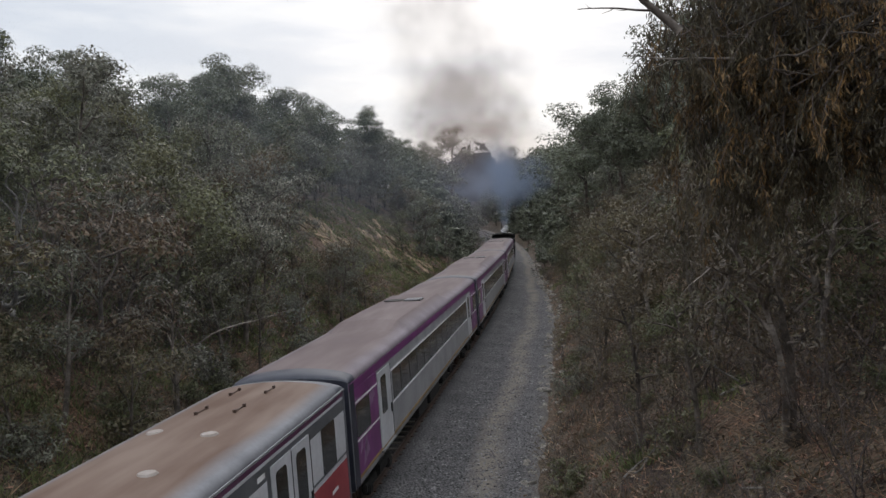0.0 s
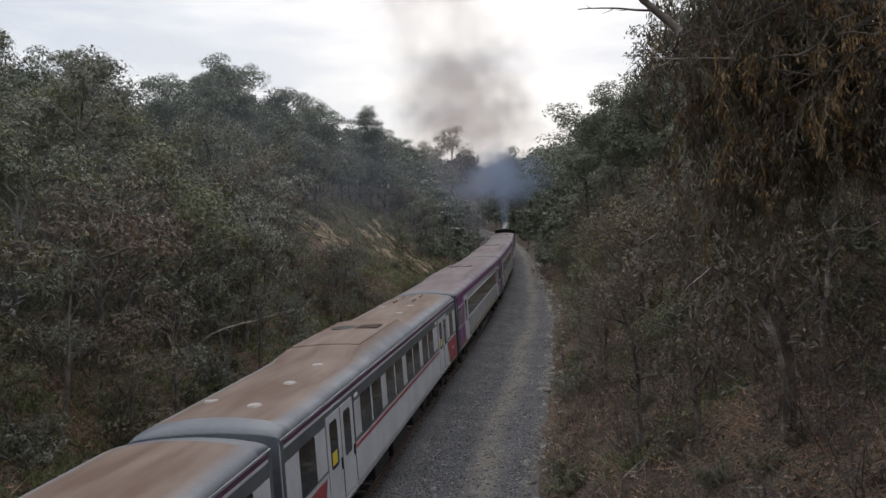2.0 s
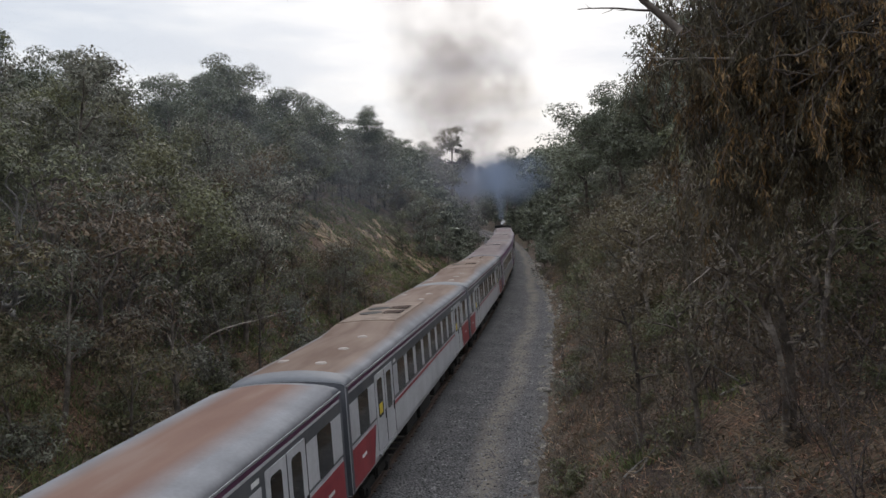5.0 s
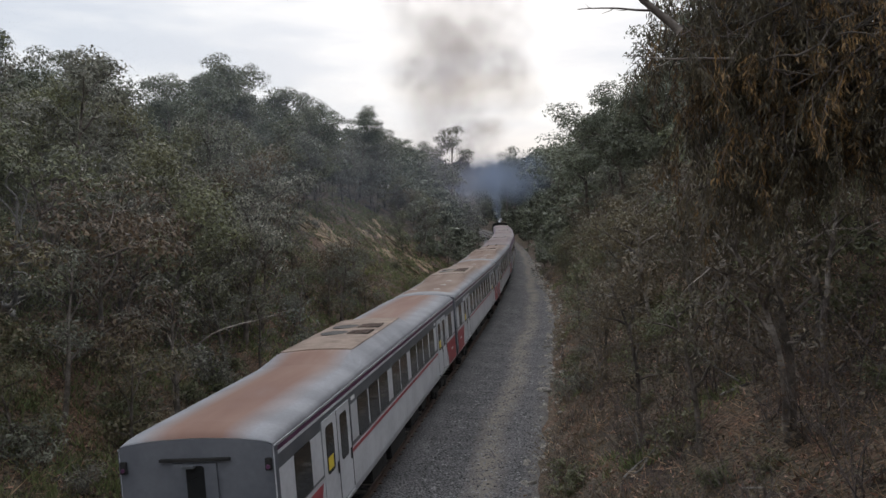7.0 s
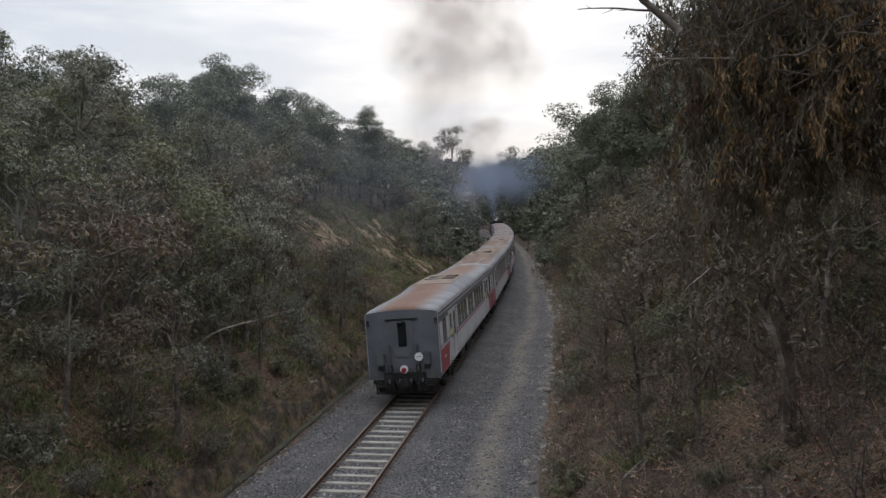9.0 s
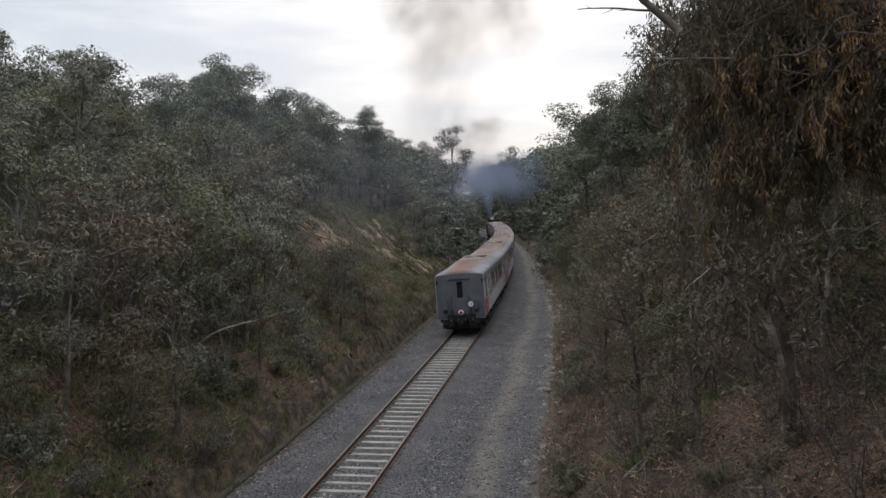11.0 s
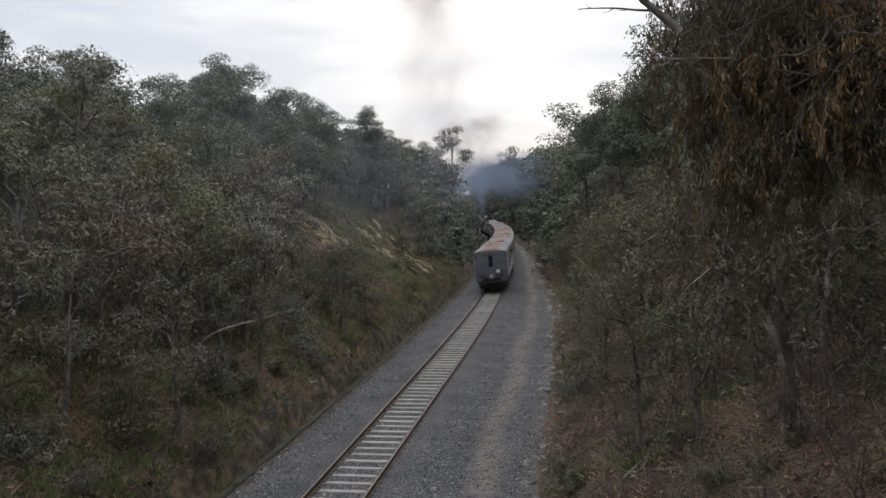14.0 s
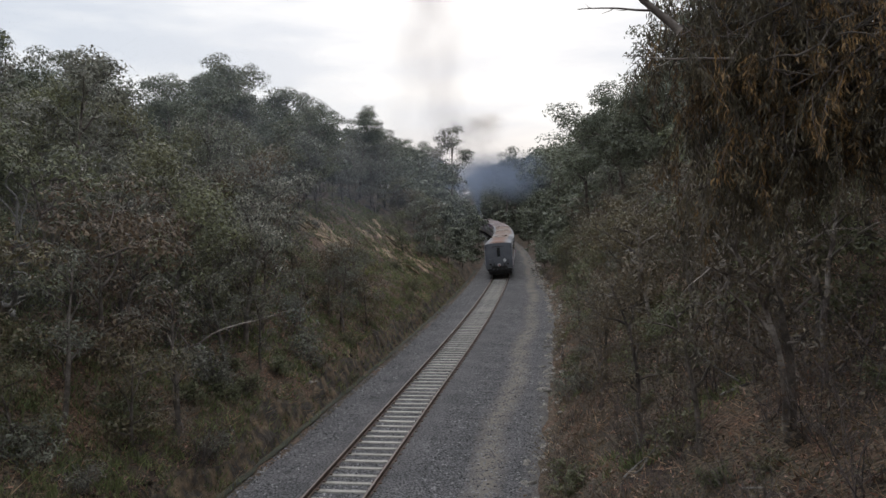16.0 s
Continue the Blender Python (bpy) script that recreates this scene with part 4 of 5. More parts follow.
M_LEAF_WEEP = leafy("weeping_leaf_rusty", (0.085, 0.054, 0.022), (0.175, 0.108, 0.042), island=0.6)
M_LEAF_WEEP_DARK = leafy("weeping_leaf_dark", (0.046, 0.039, 0.024), (0.092, 0.075, 0.042), island=0.45)


def prototypes():
    P = PROTO
    gum = "tall gum tree with clumped dark grey-green crown"
    P["gum"] = [make_tree("gum_tree", 10 + i, 12, 4.2, 0.40, 30, 1.10, 4100, 0.275, 0.122, 0.4, M_LEAF_DARK, M_BARK, gum, limbs=9, twigs=1) for i in range(3)]
    P["grey"] = [make_tree("gum_tree", 20 + i, 9, 3.5, 0.18, 34, 1.08, 3600, 0.265, 0.117, 0.6, M_LEAF_GREY, M_BARK, "grey-leaved gum tree on the cutting bank", limbs=9, twigs=1) for i in range(3)]
    P["dome"] = [make_tree("gum_tree", 15 + i, 12, 3.4, 0.52, 34, 1.15, 10500, 0.21, 0.095, 0.3, M_LEAF_DARK, M_BARK, "old gum tree with dense domed crown", limbs=12, twigs=1) for i in range(3)]
    P["wattle"] = [make_tree("wattle_tree", 30 + i, 6, 2.9, 0.05, 32, 1.05, 3400, 0.21, 0.090, 0.3, M_LEAF_OLIVE, M_BARK, "bushy olive-green wattle tree", limbs=10, twigs=1) for i in range(3)]
    P["dry"] = [make_tree("wattle_tree", 40 + i, 5, 2.4, 0.08, 26, 0.9, 2700, 0.18, 0.065, 0.6, M_LEAF_BROWN, M_BARK, "drying wattle tree with brown foliage", limbs=9, twigs=1) for i in range(2)]
    P["thin"] = [make_tree("gum_sapling", 50 + i, 7, 2.2, 0.25, 20, 0.62, 1300, 0.19, 0.055, 0.9, M_LEAF_GREY, M_BARK, "thin sparse gum sapling", limbs=8, twigs=2, diamond=True, spread=0.9) for i in range(3)]
    P["slim"] = [make_tree("gum_sapling", 55 + i, 7, 2.2, 0.25, 20, 0.60, 1300, 0.18, 0.052, 0.9, M_LEAF_DRAB, M_BARK, "slim dull olive-brown gum sapling", limbs=8, twigs=2, diamond=True, spread=0.9) for i in range(2)]
    P["near"] = [make_tree("gum_tree", 65 + i, 6.5, 3.0, 0.30, 34, 0.72, 3400, 0.20, 0.060, 1.1, M_LEAF_PAINTED_GLINT, M_BARK, "young gum tree with drooping leaves and painted glints", limbs=10, twigs=2, diamond=True, spread=0.75, girth=1.1) for i in range(3)]
    P["bank"] = [make_tree("gum_tree", 75 + i, 7, 2.4, 0.46, 20, 0.70, 2200, 0.17, 0.048, 1.0, M_LEAF_DRAB, M_BARK_GUM, "slender gum tree with pale bark on the bank", limbs=8, twigs=3, diamond=True, spread=0.8, girth=0.85, lean=0.14, wob=0.11) for i in range(2)]
    P["shrub"] = [make_twig_bush(60 + i, 1.7, 0.8, 10, "low grey-green scrub bush with bare twigs", M_LEAF_GREY, 900, 0.14, 0.055) for i in range(3)]
    P["olive"] = [make_twig_bush(70 + i, 1.3, 0.9, 9, "low olive-green scrub bush", M_LEAF_OLIVE, 1000, 0.14, 0.055) for i in range(2)]
    P["bare"] = [make_twig_bush(80 + i, 2.4, 0.55, 12, "bare brown twiggy scrub bush", M_LEAF_BROWN, 260, 0.12, 0.05) for i in range(3)]
    P["pale"] = [make_twig_bush(90, 2.4, 0.7, 14, "silvery pale-leaved bush on the bank", M_LEAF_PALE, 420, 0.12, 0.06)]
    P["lime"] = [make_twig_bush(92, 1.6, 0.9, 12, "bright yellow-green bush at the foot of the rocks", M_LEAF_LIME, 1200, 0.15, 0.06)]


prototypes()
USED = set()


def plant(kind, x, y, size=1.0, turn=None, k=None):
    protos = PROTO[kind]
    i = random.randrange(len(protos)) if k is None else k
    size *= TALL[kind] / TALL_ONE[kind, i] if kind in TALL else 1.0
    m = pose(x, y, ground_z(x, y) - 0.05, random.uniform(-4, 4), random.uniform(-4, 4), random.uniform(0, 360) if turn is None else turn) @ Matrix.Scale(size, 4)
    if (kind, i) in USED:
        return copy_thing(protos[i], m @ Matrix.Scale(1 / protos[i].scale[0], 4))  # the copy takes over the first one's scale
    USED.add((kind, i))
    protos[i].matrix_basis = m
    return protos[i]


TALL_ONE = {(k, i): float(np.percentile([v.co.z for v in t.children[1].data.vertices], 99.5)) for k in PROTO for i, t in enumerate(PROTO[k])}
TALL = {k: float(np.mean([np.percentile([v.co.z for v in t.children[1].data.vertices], 99.5) for t in PROTO[k]])) for k in ("gum", "dome", "grey", "wattle", "dry", "thin", "slim", "near", "bank")}
# tree line as seen from the camera: bearing in degrees, slope to the tops
SEEN_TREE_LINE = [(-35.7, 0.19), (-33.9, 0.18), (-32.6, 0.161), (-31.1, 0.168), (-28.3, 0.161), (-27.4, 0.131), (-26.1, 0.147), (-24.4, 0.132), (-23.5, 0.154), (-22.2, 0.172), (-20.5, 0.142), (-18.3, 0.136), (-16.4, 0.117), (-15.3, 0.087), (-14.0, 0.11), (-12.0, 0.083), (-10.1, 0.068), (-6.0, 0.049), (-2.6, 0.057), (-0.4, 0.082), (1.8, 0.10), (3.6, 0.131), (5.1, 0.143), (7.0, 0.22), (18.8, 0.26)]


def skyline_height(x, y):
    """Height that brings a tree's top to the tree line in the camera's view."""
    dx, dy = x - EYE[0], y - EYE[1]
    t = np.interp(math.degrees(math.atan2(dx, dy)), [p[0] for p in SEEN_TREE_LINE], [p[1] for p in SEEN_TREE_LINE])
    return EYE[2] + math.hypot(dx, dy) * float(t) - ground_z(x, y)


FAR = []


def woods():
    rnd = random.Random(4)
    for side in (-1, 1):
        y = 12.0
        while y < 400:
            step = 1.9 + y * 0.020
            for lane in range(8):
                yy = y + rnd.uniform(-0.6, 0.6) * step
                base = 3.5 if side < 0 else right_edge(yy)
                d = base + (2.6, 5.2, 8.2, 12.0, 17.5, 26.0, 14.0, 38.0)[lane] + rnd.uniform(-1.4, 1.4)
                x = line_x(min(yy, 420)) + side * d
                if side < 0 and yy < 24 and lane > 2:
                    continue
                if side > 0 and (yy < 16 or (yy < 26 and lane < 3 and rnd.random() < 0.55)):
                    continue
                if side < 0 and yy < 42 and lane < 1 and rnd.random() < 0.7:
                    continue
                if side < 0 and 54 < yy < 98 and lane < 3 and rnd.random() < 0.84:
                    continue
                if side > 0 and 58 < yy < 84 and lane in (1, 2) and rnd.random() < 0.45:
                    continue
                if rnd.random() < (0.35 if lane < 1 else 0.12):
                    continue
                if yy > 150 and lane in (0, 1):
                    kind, want = rnd.choice(("wattle", "grey")), rnd.uniform(4, 6)
                elif lane == 0:
                    kind, want = rnd.choice(("wattle", "dry", "thin", "thin")), rnd.uniform(2.4, 3.8)
                elif lane == 1:
                    kind, want = rnd.choice(("wattle", "thin", "grey", "dry") if side < 0 else ("dry", "slim", "wattle", "slim")), rnd.uniform(3.6, 5.8)
                elif lane == 2:
                    kind, want = rnd.choice(("grey", "grey", "wattle", "thin")), rnd.uniform(5.0, 7.5)
                else:
                    kind, want = rnd.choice(("gum", "gum", "grey")), 17.0
                tall = min(want, skyline_height(x, yy) * (rnd.uniform(0.9, 1.0) if rnd.random() < 0.25 else rnd.uniform(0.5, 0.86)))
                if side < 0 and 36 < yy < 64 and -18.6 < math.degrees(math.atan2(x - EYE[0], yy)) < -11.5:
                    tall = min(tall, EYE[2] - 0.045 * yy - ground_z(x, yy))  # kept below the camera's sight line to the bare rock
                if tall < 1.8:
                    continue
                if lane >= 3 and tall < 7 and kind == "gum":
                    kind = rnd.choice(("wattle", "grey"))
                if lane == 6:
                    kind, tall = rnd.choice(("wattle", "wattle", "grey")), min(tall, rnd.uniform(4.0, 5.5))
                if yy > 105 or lane == 7 or (lane == 5 and yy > 60) or (lane == 6 and yy > 80):
                    FAR.append((x, yy, tall))
                else:
                    plant(kind, x, yy, tall / TALL[kind])
            y += step
    # the wooded ridge that closes the valley
    for i in range(190):
        y = 255 + 150 * rnd.random()
        x = line_x(min(y, 420)) + rnd.uniform(-75, 95)
        if abs(x - line_x(y)) < 6:
            continue
        tall = min(16.0, skyline_height(x, y) * rnd.uniform(0.85, 1.02))
        if tall > 2.5:
            FAR.append((x, y, tall))
    # the far side of the valley where the line bends away
    for i in range(70):
        b, far = radians(rnd.uniform(-13.0, 1.0)), rnd.uniform(140, 300)
        x, y = EYE[0] + far * math.sin(b), far * math.cos(b)
        if abs(x - line_x(y)) < 9:
            continue
        tall = min(19.0, skyline_height(x, y) * rnd.uniform(0.88, 1.0))
        if tall > 2.5:
            FAR.append((x, y, tall))
    # undergrowth along the far banks
    for i in range(260):
        side = -1 if i % 2 else 1
        y = 88 + 150 * rnd.random()
        base = 3.7 if side < 0 else right_edge(y) + 0.4
        FAR.append((line_x(y) + side * (base + 0.4 + 5.5 * rnd.random()), y, rnd.uniform(0.9, 2.4)))
    # woods behind the tops of the cutting
    for i in range(170):
        side = -1 if i % 4 else 1
        y = 22 + 125 * rnd.random()
        x = line_x(y) + side * rnd.uniform(42, 85)
        tall = min(11.0, skyline_height(x, y) * rnd.uniform(0.6, 0.85))
        if tall > 2.5:
            FAR.append((x, y, tall))
    for i in range(170):
        y = 25 + 140 * rnd.random()
        x = line_x(y) - rnd.uniform(60, 130)
        tall = min(rnd.uniform(6.0, 9.0), skyline_height(x, y) * 0.7)
        if tall > 2.0:
            FAR.append((x, y, tall))
    # undergrowth between the trunks at the top of the left bank
    for i in range(240):
        y = 24 + 78 * rnd.random()
        x = line_x(y) - rnd.uniform(22, 62)
        tall = min(rnd.uniform(3.5, 7.0), skyline_height(x, y) * 0.75)
        if tall > 2.0:
            FAR.append((x, y, tall))
    # low scrub on both banks
    for i in range(150):
        side = -1 if i % 2 else 1
        y = 24 + 75 * rnd.random() ** 1.4
        base = 3.5 if side < 0 else right_edge(y)
        d = base + 0.5 + rnd.random() ** 1.2 * 12
        kind = rnd.choice(("bare", "olive", "bare", "bare", "shrub") if side > 0 else ("shrub", "olive", "olive", "bare", "shrub"))
        x = line_x(y) + side * d
        if (x - EYE[0]) ** 2 + y**2 < 80:
            continue
        if side < 0 and 56 < y < 96 and 3 < d - base and rnd.random() < 0.8:
            continue
        plant(kind, x, y, rnd.uniform(0.4, 0.85))
    # thick low scrub close to the bridge
    for i in range(46):
        side = 1 if i % 4 else -1
        y = rnd.uniform(10, 30)
        base = 3.5 if side < 0 else right_edge(y)
        x = side * (base + 0.5 + 9.5 * rnd.random())
        if (x - EYE[0]) ** 2 + y**2 < 100:
            continue
        plant(rnd.choice(("bare", "bare", "olive", "bare") if side > 0 else ("olive", "shrub", "bare")), x, y, rnd.uniform(0.45, 0.85))
    for i in range(22):
        x, y = rnd.uniform(7.6, 14.5), rnd.uniform(12.5, 24)
        plant(rnd.choice(("bare", "bare", "bare", "olive")), x, y, rnd.uniform(0.55, 1.0))
    for x, y, s in ((9.2, 19.0, 3.6), (10.8, 18.0, 5.2), (12.4, 22.0, 5.5), (8.3, 24.0, 4.2), (13.8, 19.5, 5.0), (9.9, 27.0, 5.0), (7.6, 31.0, 3.8), (11.6, 31.0, 5.5), (14.6, 25.0, 6.0)):
        plant("slim", x, y, s / TALL["slim"])
    for x, y, s in ((-5.3, 24.0, 4.6), (-7.0, 21.0, 4.5), (-8.5, 27.0, 5.2), (-6.4, 30.5, 4.6), (-9.2, 33.0, 5.5), (-7.2, 36.5, 4.8), (-10.2, 38.5, 6.0), (-5.9, 45.0, 4.0), (-8.8, 46.0, 5.0), (-6.6, 52.0, 4.2)):
        plant("thin", x, y, s / TALL["thin"])
    plant("pale", -6.6, 38.4, 0.95)
    plant("lime", -7.9, 58.0, 1.1)
    plant("olive", 6.3, 22.0, 0.9)
    for x, y, k in ((9.7, 28.7, 1.2), (9.1, 24.2, 0.9), (10.0, 22.6, 1.0), (11.9, 22.6, 1.0), (11.6, 19.6, 0.8), (8.2, 21.6, 0.8), (8.9, 19.2, 0.7), (12.6, 18.6, 0.9), (10.9, 29.6, 1.2), (7.9, 26.4, 0.9)):
        plant("bare", x, y, k)
    for x, y, k in ((8.8, 20.4, 0.9), (13.0, 21.4, 1.1), (6.5, 36.0, 0.8), (6.6, 39.5, 0.8), (12.3, 17.2, 0.6)):
        plant("olive", x, y, k)
    for x, y, h in ((-7.0, 34.0, 6.0), (-9.6, 31.0, 5.0), (-8.6, 38.5, 6.2), (-11.6, 35.0, 4.8), (-13.0, 44.0, 6.0)):
        plant("near", x, y, h / TALL["near"])
    for x, y, h, k in ((10.6, 25.1, 6.4, 0), (10.75, 18.0, 5.4, 1), (13.4, 26.1, 6.0, 1), (12.2, 20.6, 5.6, 0), (9.4, 31.5, 6.0, 0), (13.0, 32.0, 6.4, 1), (11.6, 37.0, 6.4, 0)):
        plant("bank", x, y, h / TALL["bank"], k=k)
    for i in range(24):
        y = rnd.uniform(17, 48)
        plant(rnd.choice(("shrub", "shrub", "olive")), line_x(y) - rnd.uniform(4.6, 13.0), y, rnd.uniform(0.6, 1.1))
    # unseen tall gums, added out of view on the right to shade the bank
    for x, y, h in ((14.8, 7.0, 12.0), (17.5, 11.5, 13.0), (14.2, 1.0, 12.0), (19.5, 5.0, 14.0), (21.0, 15.0, 13.0), (16.5, -5.0, 13.0), (23.5, 10.0, 14.0), (18.5, 17.5, 9.0), (12.5, -6.0, 11.0)):
        plant("dome", x, y, h / TALL["dome"])
    # big crowns along the left bank, then lone sky line trees, placed to fit the camera's view
    for bearing, far in ((-34.7, 52), (-31.6, 60), (-29.8, 58), (-26.1, 64), (-22.1, 74), (-23.2, 80), (-18.4, 86), (-17.0, 92), (-13.9, 100), (-12.3, 110), (2.2, 96), (4.0, 74), (5.0, 66)):
        x, y = EYE[0] + far * math.sin(radians(bearing)), far * math.cos(radians(bearing))
        plant("dome", x, y, min(16.0, skyline_height(x, y)) / TALL["dome"])
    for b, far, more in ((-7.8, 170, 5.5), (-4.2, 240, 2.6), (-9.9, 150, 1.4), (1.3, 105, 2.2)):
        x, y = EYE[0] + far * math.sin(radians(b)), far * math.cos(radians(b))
        plant("gum", x, y, (skyline_height(x, y) + more) / TALL["gum"])


woods()


def far_woods():
    """The far wood, too many to count: clumped crowns on thin trunks in one piece."""
    rng = np.random.default_rng(21)
    vs, fs, stems, n = [], [], [], 0
    for x, y, tall in FAR:
        z = ground_z(x, y)
        r = tall * rng.uniform(0.26, 0.36)
        k = 9
        low = tall < 3
        cs = np.array([x, y, z + tall * (0.45 if low else 0.66)]) + rng.normal(0, 1, (k, 3)) * np.array([r * (1.1 if low else 0.55), r * (1.1 if low else 0.55), tall * 0.15])
        cs[:, 2] = np.minimum(cs[:, 2], z + tall - r * 0.4)
        v, f = leaves(cs, r * rng.uniform(0.32, 0.6, k), 140 if low else 290, 0.30 + y * (0.001 if low else 0.0021), 0.15 + y * (0.0005 if low else 0.0011), 0.3, rng)
        vs.append(v)
        fs.append(f + n)
        n += len(v)
        stems.append(wander(rng, (x, y, z - 0.2), (rng.normal(0, 0.06), 0, 1), tall * 0.75, 0.12, 0.04, 3, 0.06))
    tagged(raw("far_woods", np.concatenate(vs), np.concatenate(fs), M_LEAF_DARK), "dark grey-green gum woods along the valley", "woods", kind="stuff")
    v, f = tubes(stems, 4)
    tagged(raw("far_trunks", v, f, M_BARK), "thin grey trunks of the far gum woods", "woods", kind="stuff")


far_woods()


def weeping_tree(x, y, height, seed, boughs, gap, dark_mat, rust_mat):
    """A gum close by the bridge. Its limbs lean out over the cutting and carry hanging strands of long leaves; gap(x, z) tells where none hang."""
    rng = np.random.default_rng(seed)
    t = tagged(new("weeping_gum_tree"), "weeping gum tree with long hanging rust-brown leaves", "tree")
    g = ground_z(x, y) - 0.1
    t.matrix_basis = pose(x, y, g)
    foot = np.array((x, y, g))
    trunk = wander(rng, (0, 0, -0.3), (0.02, 0.0, 1), height, 0.15, 0.05, 9, 0.02, 0.02)
    paths, fine, strands = [trunk], [], {0: [], 1: []}
    made = 0
    while made < boughs:
        goal = np.array((x - 4.4 + 4.2 * rng.random(), y - 0.9 + 2.0 * rng.random(), 7.7 + 3.3 * rng.random()))
        if gap(goal[0], goal[2]):
            continue
        made += 1
        q = np.array(trunk[5 + made % 5][0])
        goal = goal - foot
        limb = []
        for k in range(8):
            f = k / 7
            limb.append((tuple(q + (goal - q) * f + np.array([0, 0, 0.35 * math.sin(f * 3.14)]) + rng.normal(0, 0.10, 3) * (f > 0)), 0.024 - 0.019 * f))
        paths.append(limb)
        rusty = 1 if rng.random() < 0.48 else 0
        for j in range(8):
            at = np.array(limb[7 - j % 3][0]) + rng.normal(0, 0.16, 3)
            st = wander(rng, at, rng.normal(0, 0.35, 3) + np.array([0, 0, -0.5]), rng.uniform(0.3, 0.85), 0.007, 0.003, 4, 0.12, -0.3)
            fine.append(st)
            strands[rusty].append([p for p, r in st])
        for j in range(6):
            fine.append(wander(rng, limb[4 + j % 4][0], rng.normal(0, 1, 3), rng.uniform(0.25, 0.7), 0.008, 0.003, 3, 0.3, -0.05))
    vs, fs = tubes(paths, 5)
    raw("trunk", vs, fs, M_BARK, t, smooth=True)
    vs, fs = tubes(fine, 3)
    tagged(raw("twig_mass", vs, fs, M_TWIG, t), kind="stuff")
    for name, m, key, per in (("crown", dark_mat, 0, 72), ("hanging_foliage", rust_mat, 1, 56)):
        st = np.array(strands[key])
        n = len(st) * per
        who, f = np.repeat(np.arange(len(st)), per), rng.random(n) * 3.999
        k = f.astype(int)
        base = st[who, k] + (st[who, k + 1] - st[who, k]) * (f - k)[:, None] + rng.normal(0, 0.035, (n, 3))
        way = rng.normal(0, 0.38, (n, 3)) + np.array([0, 0, -1.0])
        way /= np.linalg.norm(way, axis=1)[:, None]
        side = np.cross(way, rng.normal(0, 1, (n, 3)))
        side /= np.linalg.norm(side, axis=1)[:, None]
        ln, wd = (0.105 * (0.6 + 0.8 * rng.random(n)))[:, None], (0.017 * (0.6 + 0.8 * rng.random(n)))[:, None]
        bend = np.array([rng.normal(0, 0.012, n), rng.normal(0, 0.012, n), np.zeros(n)]).T
        v = np.stack([base, base + way * ln * 0.45 + side * wd / 2 + bend, base + way * ln, base + way * ln * 0.45 - side * wd / 2 + bend], 1)
        raw(name, v.reshape(-1, 3), np.arange(n * 4).reshape(-1, 4), m, t)
    return t


def near_gap(x, z):
    """Crown limits shaped to fit the camera's view: ends over the cutting, one low tail, bare under the rest."""
    if x < 7.50 + 0.25 * max(0.0, 9.4 - z) or z > 10.6 or (x > 8.9 and z > 9.35):
        return True
    floor = 9.0 if x < 7.9 else 7.85 if x < 8.75 else 8.5
    return z < floor


def far_gap(x, z):
    return x < 9.6 or z < 8.3 or z > 9.9


weeping_tree(11.6, 10.4, 7.4, 5, 165, near_gap, M_LEAF_WEEP_DARK, M_LEAF_WEEP)
weeping_tree(13.4, 13.0, 8.0, 6, 60, far_gap, M_LEAF_DRAB, M_LEAF_OLIVE)


def dead_wood(name, label, x, y, limbs, seed, lift=0.0, wob=0.19, wood=None):
    """Bare bleached limbs: each limb is a start, a way, a length and a thickness."""
    rng = np.random.default_rng(seed)
    paths = []
    for start, way, ln, r in limbs:
        p = wander(rng, start, way, ln, r, r * 0.35, 11, wob)
        paths.append(p)
        for k in (4, 6, 9):
            paths.append(wander(rng, p[k][0], np.array(way) + rng.normal(0, 0.5, 3), ln * rng.uniform(0.12, 0.26), r * 0.42, r * 0.12, 5, 0.22))
    vs, fs = tubes(paths, 6)
    o = raw(name, vs, fs, wood or M_PALE, smooth=True)
    o.matrix_basis = pose(x, y, ground_z(x, y) + lift)
    return tagged(o, label, "dead wood")


dead_wood("dead_tree", "bleached bare dead tree with forked limbs", -10.5, 24.0, [((0, 0, -0.2), (0.10, 0, 1), 2.7, 0.15), ((0.1, 0, 1.9), (0.9, 0.1, 0.65), 2.4, 0.05), ((0.1, 0, 1.9), (-0.8, -0.2, 0.6), 1.8, 0.045), ((0.2, 0, 2.3), (0.8, 0.1, 0.8), 2.6, 0.05), ((0.2, 0, 2.4), (-0.3, 0.2, 1), 1.6, 0.04), ((0.15, 0, 1.6), (1.0, 0.0, 0.25), 2.0, 0.04), ((0.1, 0, 1.4), (0.9, -0.2, -0.3), 1.2, 0.03), ((0.2, 0.1, 2.2), (0.9, 0.4, 0.3), 2.0, 0.035), ((0.1, 0, 1.7), (0.5, -0.5, 0.9), 1.7, 0.035)], 3, 0.0, 0.27)
dead_wood("fallen_branch", "pale curved fallen branch on the bank", -9.1, 27.7, [((0, 0, 0.1), (0.8, -0.1, -0.42), 2.7, 0.032), ((0.35, 0, 0.4), (0.7, 0.0, -0.5), 1.0, 0.026)], 5, 0.12, 0.10)
dead_wood("leaning_sapling", "forked bare sapling with a pale bent stem", -5.3, 24.4, [((0, 0, -0.1), (0.08, 0.1, 1), 3.3, 0.055), ((0.2, 0.2, 2.55), (1.0, 0.35, 0.42), 3.4, 0.034), ((0.2, 0.2, 2.6), (-0.5, 0.2, 0.9), 1.6, 0.024)], 8, 0.0, 0.10, M_BARK_GUM)
